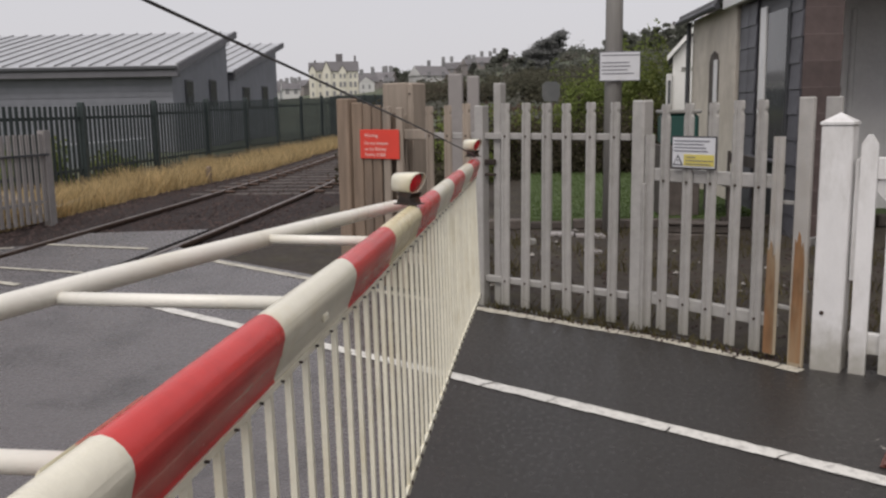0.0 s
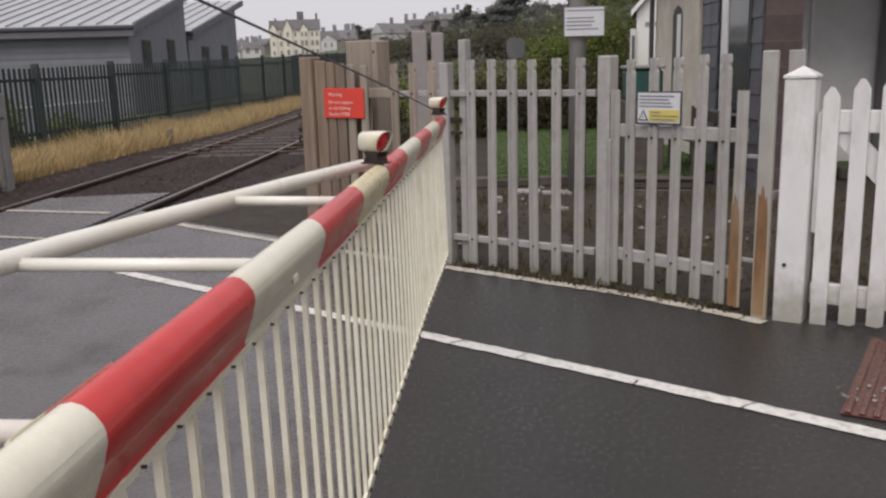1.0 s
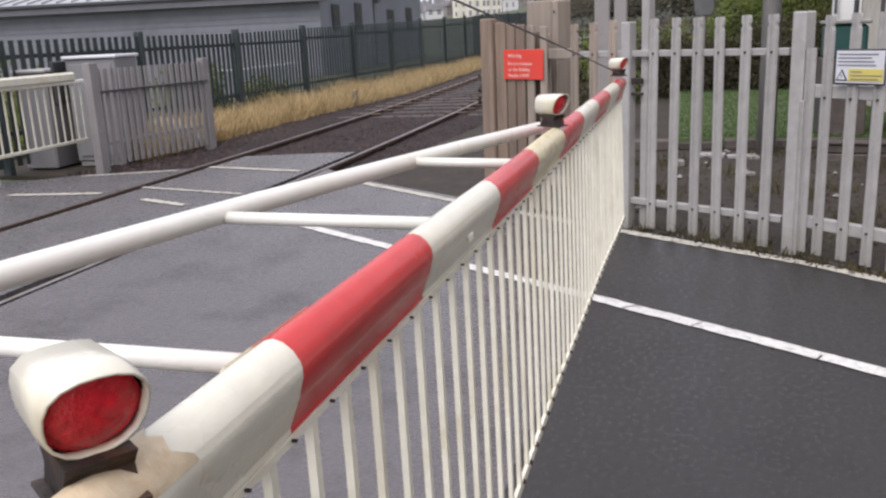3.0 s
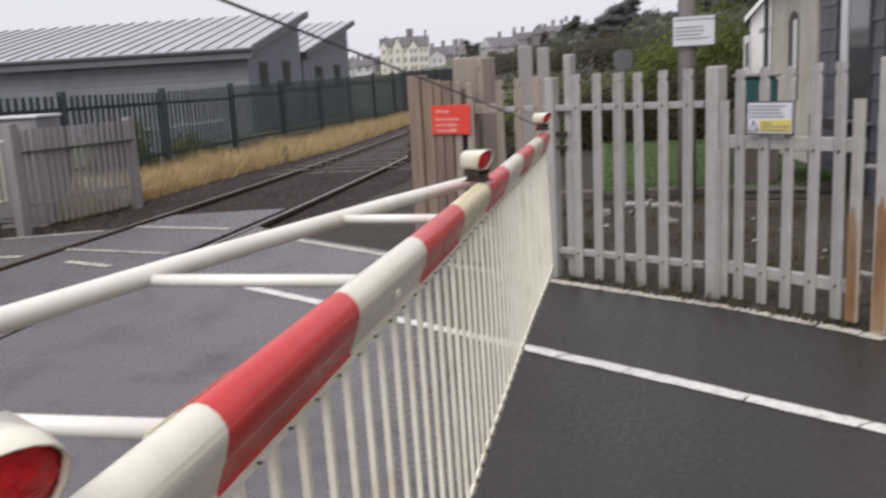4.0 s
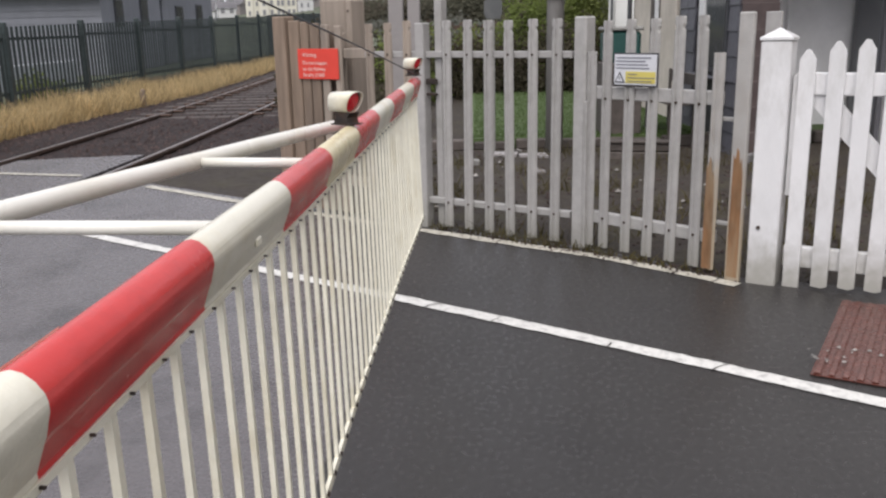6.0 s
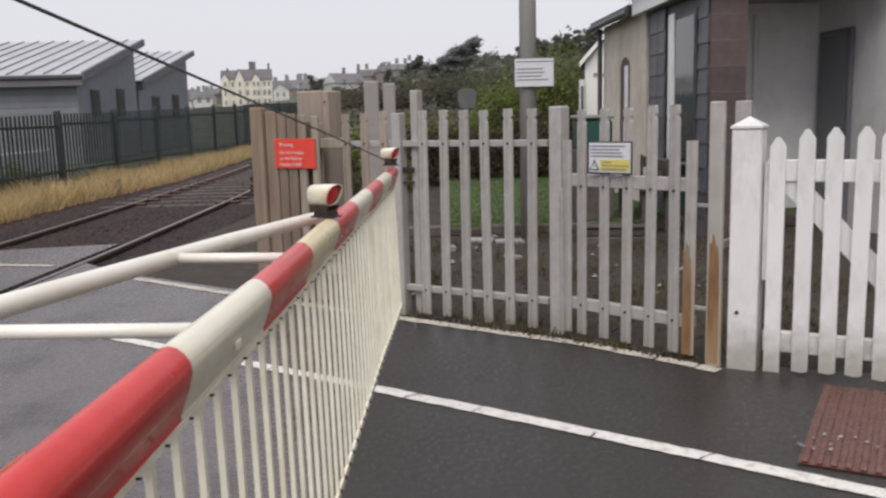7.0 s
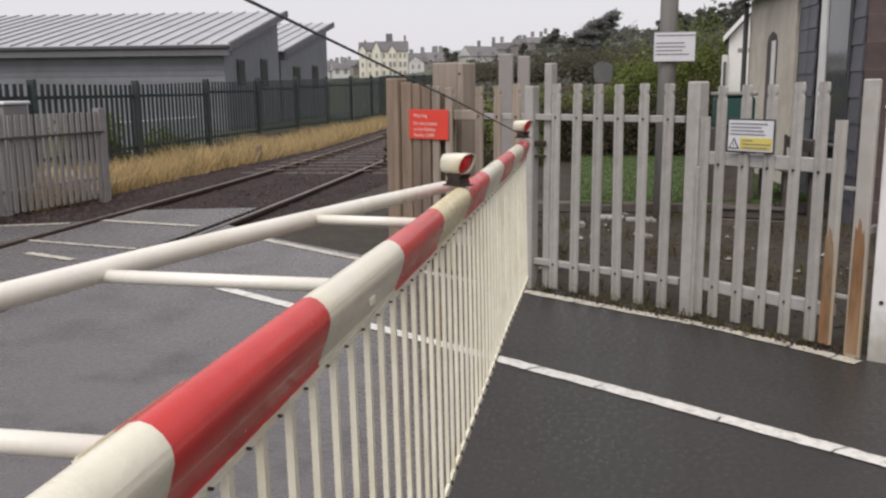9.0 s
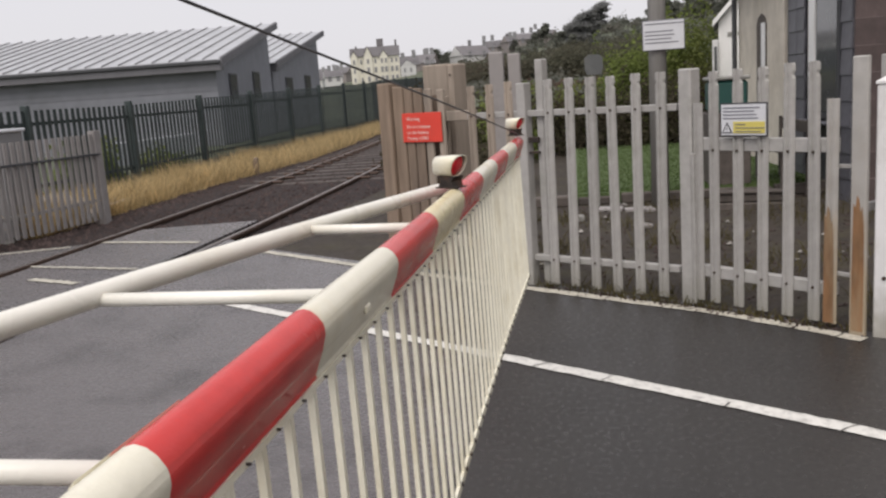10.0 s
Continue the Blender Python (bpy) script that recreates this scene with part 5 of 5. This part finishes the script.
def small_house(name, x, y, w, d, h, rh, yaw, wall, label, nwin=2, floors=2, chimneys=1, group=""):
    z0 = hill_z(x, y) - 0.6
    t = thing(name, label, "house", pose(x, y, z0, 0, 0, yaw), group)
    part("wall", B(-w / 2, w / 2, -d / 2, d / 2, 0, h + 0.6), wall, t)
    bm = bmesh.new()
    prism(bm, [(0, -d / 2 - 0.3, h + 0.55), (0, 0, h + 0.6 + rh), (0, d / 2 + 0.3, h + 0.55)], (-w / 2 - 0.2, 0, 0), (w / 2 + 0.2, 0, 0))
    roof = part("roof", bm, M["far_roof"], t)
    for s in (-1, 1):
        bm = bmesh.new()
        prism(bm, [(0, -d / 2, h + 0.6), (0, 0, h + 0.5 + rh), (0, d / 2, h + 0.6)], (s * (w / 2 + 0.21), 0, 0), (s * (w / 2 + 0.26), 0, 0))
        part("gable", bm, wall, t)
    for c in range(chimneys):
        cx = -w / 2 + 0.7 + c * (w - 1.4) / max(chimneys - 1, 1)
        part("chimney", B(cx - 0.3, cx + 0.3, -0.3, 0.3, h + rh - 0.3, h + rh + 1.15), M["far_roof"], roof)
    wmh = mesh_from(B(-0.5, 0.5, -0.06, 0.0, 0, 1.5), "window", M["far_window_haze"])
    for f in range(floors):
        for i in range(nwin):
            part("window", wmh, None, t, m=pose(-w / 2 + w * (i + 0.5) / nwin, -d / 2, 1.5 + f * 2.8))
    return t

wh = thing("white_cottage", "white gabled cottage with a slate roof beyond the annexe", "house", pose(2.28, 15.0, 0.118, 0, 0, -9) @ Matrix.Scale(0.815, 4))
bm = bmesh.new()
prism(bm, [(0, 0, -0.3), (3.0, 0, -0.3), (3.0, 0, 3.3), (0.9, 0, 3.38), (0, 0, 2.40)], (0, 0, 0), (0, 2.6, 0))
part("wall", bm, M["fascia"], wh)
bm = bmesh.new()
prism(bm, [(-0.10, 0, 2.31), (0.9, 0, 3.44), (0.9, 0, 3.56), (-0.10, 0, 2.43)], (0, -0.12, 0), (0, 2.75, 0))
roof_w = part("roof", bm, M["roof_slate"], wh)
bm = bmesh.new()
prism(bm, [(-0.11, 0, 2.30), (0.9, 0, 3.43), (0.9, 0, 3.54), (-0.11, 0, 2.41)], (0, -0.15, 0), (0, -0.123, 0))
part("bargeboard", bm, M["fascia"], roof_w, "white bargeboard")
part("lean_to", B(-0.12, -0.005, -0.1, 1.4, -0.3, 2.05, 0.01), M["render_white"], wh)
part("window", B(-0.085, -0.03, -0.112, -0.102, 1.45, 1.92), M["glass"], wh)
for xx in (0.17, 0.36):
    part("vent", B(xx, xx + 0.08, -0.02, -0.003, 2.10, 2.18, 0.004), M["concrete"], wh)

# plain wall that closes the place beyond the road, unseen, added to block skylight
tagged(part("wall_east", B(7.0, 7.4, -14, 7.6, -0.15, 6.5), M["beige"], None), "plain tall unseen wall added beside the road to block skylight", "wall", kind="structure")

# ---- distance: big cream terrace, hillside houses, hedges and trees ----
def polar(px_ang, r):
    a = radians(px_ang)
    return r * math.sin(a), r * math.cos(a)

hx, hy = polar(-12.85, 205)
hotel = thing("cream_villa", "large cream Victorian house with steep grey roofs and broad chimney", "house", pose(hx, hy, 3.3, 0, 0, 12.85))
part("wall", B(-1.8, 5.5, -3.5, 3.5, 0, 6.5), M["cream_wall"], hotel)
part("side_block", B(-5.5, -1.803, -2.6, 3.2, 0, 6.7), M["cream_wall"], hotel, "cream side block with yellowed walls")
bm = bmesh.new()
prism(bm, [(0, -3.8, 6.4), (0, -0.6, 8.7), (0, 0.6, 8.7), (0, 3.8, 6.4)], (-2.0, 0, 0), (5.7, 0, 0))
roof_h = part("roof", bm, M["far_roof"], hotel)
bm = bmesh.new()
prism(bm, [(0, -2.9, 6.6), (0, 0.1, 8.55), (0, 0.5, 8.55), (0, 3.4, 6.6)], (-5.6, 0, 0), (-2.003, 0, 0))
part("side_roof", bm, M["far_roof"], hotel)
for gx, gw, z0, gh, yf in ((-1.55, 1.9, 6.4, 8.5, -3.95), (2.0, 1.8, 6.3, 7.6, -3.85), (-4.7, 1.4, 6.6, 7.7, -3.0)):
    bm = bmesh.new()
    prism(bm, [(gx - gw / 2, 0, 0), (gx + gw / 2, 0, 0), (gx + gw / 2, 0, z0), (gx, 0, gh), (gx - gw / 2, 0, z0)], (0, yf, 0), (0, yf + 0.9, 0))
    part("gabled_bay", bm, M["cream_wall"], hotel)
    bm = bmesh.new()
    for sd in (-1, 1):
        prism(bm, [(gx, 0, gh + 0.25), (gx + sd * (gw / 2 + 0.2), 0, z0), (gx + sd * (gw / 2 + 0.2), 0, z0 - 0.25), (gx, 0, gh + 0.02)], (0, yf - 0.1, 0), (0, yf + 2.2, 0))
    part("bay_roof", bm, M["far_roof"], hotel)
part("chimney", B(0.65, 2.15, -0.5, 0.5, 8.3, 10.4), M["far_roof"], roof_h)
part("chimney", B(4.75, 5.2, -0.4, 0.4, 8.2, 10.0), M["far_roof"], roof_h)
part("chimney", B(-4.3, -3.9, -0.3, 0.5, 8.2, 9.0), M["far_roof"], roof_h)
vw = mesh_from(B(-0.30, 0.30, -0.08, 0.0, 0, 1.15), "window", M["far_window_haze"])
vw_s = mesh_from(B(-0.22, 0.22, -0.08, 0.0, 0, 0.95), "window", M["far_window_haze"])
for f, zz in enumerate((0.9, 2.9, 4.9)):
    for xw, yw in ((0.1, -3.5), (1.55, -3.86), (2.45, -3.86), (3.8, -3.5), (4.8, -3.5), (-1.55, -3.96)):
        part("window", vw if f < 2 else vw_s, None, hotel, m=pose(xw, yw, zz))
    for xw in (-4.7, -3.1):
        part("window", vw_s, None, hotel, m=pose(xw, -3.0 if xw < -4 else -2.6, zz))
wing = thing("cream_villa_wing", "lower white gabled wing beside the large villa", "house", pose(*polar(-10.75, 203), 3.2, 0, 0, 11))
part("wall", B(-1.7, 1.7, -2.5, 3, 0, 3.9), M["white_wall"], wing)
bm = bmesh.new()
prism(bm, [(-1.9, 0, 3.85), (-0.2, 0, 5.3), (1.9, 0, 3.85)], (0, -2.4, 0), (0, 3.2, 0))
part("roof", bm, M["far_roof"], wing)
bm = bmesh.new()
prism(bm, [(-1.6, 0, 3.9), (-0.2, 0, 5.1), (1.6, 0, 3.9)], (0, -2.55, 0), (0, -2.41, 0))
part("gable", bm, M["white_wall"], wing)
for f in range(2):
    for xw in (-0.8, 0.6):
        part("window", vw_s, None, wing, m=pose(xw, -2.5, 0.9 + 1.6 * f))

random.seed(31)
def hill_house(ang, r, w, hh, rh, wall, dz=0.0, yaw=None, nwin=2, ch=1):
    x, y = polar(ang, r)
    return small_house("hillside_house", x, y, w, 6.5, hh, rh, (-ang * 0.5 + random.uniform(-25, 25)) if yaw is None else yaw, wall, random.choice(("white rendered house with slate roof on the hillside", "pale hillside house with a grey slate roof")), nwin, 2, random.choice((0, 1)), "hillside houses")
for ang, r, w, hh, rh, wc, yw in ((-17.0, 225, 6, 2.6, 1.9, "white_wall", 12), (-18.4, 240, 7, 3.0, 2.0, "white_wall", -8), (-15.6, 245, 4.5, 2.2, 1.7, "white_wall", 20), (-14.9, 262, 5, 2.6, 1.8, "brick_far", -15), (-16.3, 262, 5, 3.0, 1.8, "white_wall", 5),
                                  (-10.9, 232, 6.0, 2.1, 2.3, "brick_far", 25), (-9.7, 240, 6.5, 1.7, 2.2, "brick_far", -12), (-9.35, 222, 2.4, 1.5, 1.1, "white_wall", 10),
                                  (-6.7, 228, 8.6, 1.5, 2.5, "white_wall", 38), (-5.2, 246, 5.0, 1.9, 1.9, "brick_far", -20), (-4.2, 236, 2.4, 2.8, 1.7, "brick_far", 20), (-3.2, 262, 5.0, 2.0, 1.8, "brick_far", 15), (-1.9, 255, 5.5, 1.6, 1.8, "brick_far", -24),
                                  (9.0, 265, 5.5, 2.8, 2.2, "white_wall", 30), (10.6, 270, 7, 2.6, 2.2, "white_wall", -20), (11.6, 260, 7, 2.6, 2.2, "cream_wall", 10)):
    hill_house(ang, r, w, hh, rh, M[wc], yaw=yw)

# wooded hillside, as many loose clumps: the slope, and taller trees along the crest
random.seed(41)
cells = []
for _ in range(720):
    ang = random.uniform(-20, 40)
    r = random.uniform(95, 310) if ang > -7 else random.uniform(150, 320)
    x, y = polar(ang, r)
    if ang < -9.5 and r < 262:
        continue
    if ang < -8.5 and 200 < r < 235:
        continue
    s = random.uniform(1.4, 2.8)
    if -8.5 < ang < -0.6 and 165 < r < 200:
        s *= 0.6
    cells += clump(x, y, hill_z(x, y) - 0.5, s * 1.4, s * 1.4, s * random.uniform(0.8, 1.15), 190, 0.46, random.randint(0, 9999))
for _ in range(130):
    ang = random.uniform(-9.4, 26)
    r = random.uniform(252, 300)
    x, y = polar(ang, r)
    s = random.uniform(2.6, 5.0) * (1.25 if ang > 6 else 1.0)
    cells += clump(x, y, hill_z(x, y) - 0.6, s * random.uniform(0.8, 1.5), s, s * random.uniform(0.95, 1.25), 260, 0.5, random.randint(0, 9999))
leaf_cloud("far_woods", cells, M["leaf_haze"], "hillside woods and hedges, leaf colour greyed for haze", "woods", "stuff")
cells = []
for _ in range(90):
    ang = random.uniform(-3, 16)
    r = random.uniform(60, 90)
    x, y = polar(ang, r)
    cells += clump(x, y, hill_z(x, y) - 0.4, 2.4, 2.4, 1.9, 160, 0.26, random.randint(0, 9999))
leaf_cloud("bracken_bank", cells, M["bracken"], "russet bracken bank beyond the lawn", "bracken", "stuff")

cells = []
for _ in range(120):
    ang = random.uniform(-7.6, 4.0)
    r = random.uniform(108, 160)
    x, y = polar(ang, r)
    top = 1.3 + r * math.tan(radians(min(2.0 + (ang + 7.0) * 0.135, 3.0))) * random.uniform(0.72, 0.98)
    z0 = hill_z(x, y) - 0.4
    h = max(top - z0, 1.2)
    cells += clump(x, y, z0, h * 0.62, h * 0.62, h, 300, 0.30, random.randint(0, 9999))
leaf_cloud("thicket", cells, M["leaf_mid"], "dark brown-green thicket below the hillside houses", "woods", "stuff")

def tree(name, x, y, z, h, spread, material, seed, label, clumps=16, leaves=160, leaf=0.3, lean=0.0):
    """Tapered trunk, forked limbs and a broken crown of leaf clumps."""
    rnd = random.Random(seed)
    t = thing(name, label, "tree", pose(x, y, z))
    bm = bmesh.new()
    tube(bm, [(0, 0, -0.5), (lean * 0.3, 0, h * 0.3), (lean, 0, h * 0.75)], [h * 0.03, h * 0.022, h * 0.008], 8)
    cells = []
    for i in range(clumps):
        a, f = rnd.random() * math.tau, rnd.uniform(0.35, 1.0)
        rr = spread * rnd.uniform(0.25, 1.0) * math.sin(min(f * 1.25, 1.0) * math.pi * 0.85 + 0.25)
        tip = (lean * f + rr * math.cos(a), rr * math.sin(a), h * f * 0.92)
        tube(bm, [(lean * f * 0.5, 0, h * f * 0.55), tip], [h * 0.010, h * 0.003], 5)
        s = h * rnd.uniform(0.10, 0.17)
        cells += clump(tip[0], tip[1], tip[2] - s * 0.3, s * 1.35, s * 1.35, s, leaves, leaf, seed * 50 + i)
    part("trunk", bm, M["bark"], t)
    part("crown", quads("crown", cells, material), None, t)
    return t

def wind_pine(ang, r, h):
    """A wind-swept pine: the crown streams up and over to one side, with gaps under it."""
    rnd = random.Random(7)
    x, y = polar(ang, r)
    t = thing("pine_tree", "tall wind-swept pine on the hillside, leaf colour greyed for haze", "tree", pose(x, y, hill_z(x, y)))
    bm, cells = bmesh.new(), []
    tube(bm, [(-1.2, 0, -0.5), (-0.6, 0, h * 0.3), (0.9, 0, h * 0.62), (2.8, 0, h * 0.92)], [0.34, 0.26, 0.16, 0.06], 8)
    for i in range(140):
        f = rnd.random()
        top = h * (0.48 + 0.48 * min(f * 1.12, 1.0) ** 0.9)
        low = h * (0.05 + max(f - 0.55, 0) * 1.25)
        u, w, z = -3.9 + 8.0 * f, rnd.gauss(0, 1.2), low + (top - low) * rnd.random() ** 0.7
        k = min(max((u + 1.2) / 4.0, 0.0), 1.0)
        if i % 4 == 0:
            tube(bm, [(-0.8 + 3.2 * k, 0, h * (0.25 + 0.55 * k)), (u, w, z)], [0.09, 0.02], 5)
        s = rnd.uniform(1.0, 1.7)
        cells += clump(u, w, z - s * 0.4, s * 1.3, s * 1.2, s * 0.85, 150, 0.26, 900 + i)
    part("trunk", bm, M["bark"], t)
    part("crown", quads("crown", cells, M["leaf_pine_haze"]), None, t)

wind_pine(0.62, 190, 8.6)
for i, (ang, r, h) in enumerate(((-1.9, 205, 6.2), (-0.2, 160, 4.2), (4.8, 145, 7.0), (5.6, 150, 8.0), (-1.0, 165, 5), (9.5, 170, 7), (12.5, 180, 7), (-8.9, 240, 5), (5.4, 212, 4.6), (6.2, 206, 5.2), (6.9, 200, 5.8), (7.6, 204, 5.6), (8.3, 200, 6.2), (9.0, 206, 6.0), (-8.3, 226, 3.4), (-2.6, 240, 4.0), (-3.8, 232, 3.2))):
    x, y = polar(ang, r)
    tree("hillside_tree", x, y, hill_z(x, y), h, h * 0.42, M["leaf_haze"], 60 + i, "tree on the hillside, leaf colour greyed for haze", 12, 120, 0.38)

# hedges and green shrubs round the lawn
for i, (x, y, rx, ry, rz, n) in enumerate(((-0.3, 21.5, 1.6, 1.2, 1.6, 3600), (1.2, 22.5, 1.5, 1.3, 2.7, 5200), (2.3, 22.5, 1.6, 1.4, 3.7, 7000), (3.4, 22.3, 1.7, 1.5, 2.95, 7000), (5.2, 23.5, 2.2, 1.6, 2.6, 5000), (2.6, 26.0, 2.2, 1.6, 3.3, 4600), (7.8, 24.5, 2.2, 1.8, 2.6, 3000), (-1.6, 19.0, 1.0, 1.6, 1.1, 2400), (-2.1, 24.0, 1.4, 1.6, 1.4, 2400))):
    leaf_cloud("garden_shrub", clump(x * 0.8, y * 0.8, 0.0, rx * 0.8, ry * 0.8, 1.3 + (rz - 1.3) * 0.8, int(n * 2.0), 0.042, 200 + i), M["leaf"], "dense green garden shrub beyond the lawn")
# bushes added to supply the dark shaded band behind the lawn
for i, (x, y, rx, rz) in enumerate(((-2.6, 15.2, 0.9, 1.25), (-1.5, 15.6, 1.0, 1.35), (-0.6, 16.4, 0.9, 1.45), (0.3, 16.2, 0.8, 1.40), (1.1, 16.3, 0.8, 1.35), (1.9, 16.2, 0.8, 1.45), (2.7, 16.6, 0.9, 1.40), (-1.9, 12.9, 0.6, 0.85), (-1.1, 11.8, 0.5, 0.75))):
    leaf_cloud("bramble_bush", clump(x, y, -0.1, rx * 1.3, 0.75, rz * 1.25, 3200, 0.045, 400 + i), M["bramble"], "brown bramble bush at the edge of the lawn, darkened for shade")
# alternate hedges take the leaf colour greyed for haze
for i, (x, y) in enumerate(((-1.2, 30), (-2.6, 36), (0.5, 38), (-0.6, 45), (2.5, 44), (-3.2, 50), (5, 40))):
    leaf_cloud("field_hedge", clump(x, y, -0.1, 2.4, 2.0, 1.5, 1600, 0.14, 300 + i), M["leaf"] if i % 2 else M["leaf_haze"], "dark green field hedge")
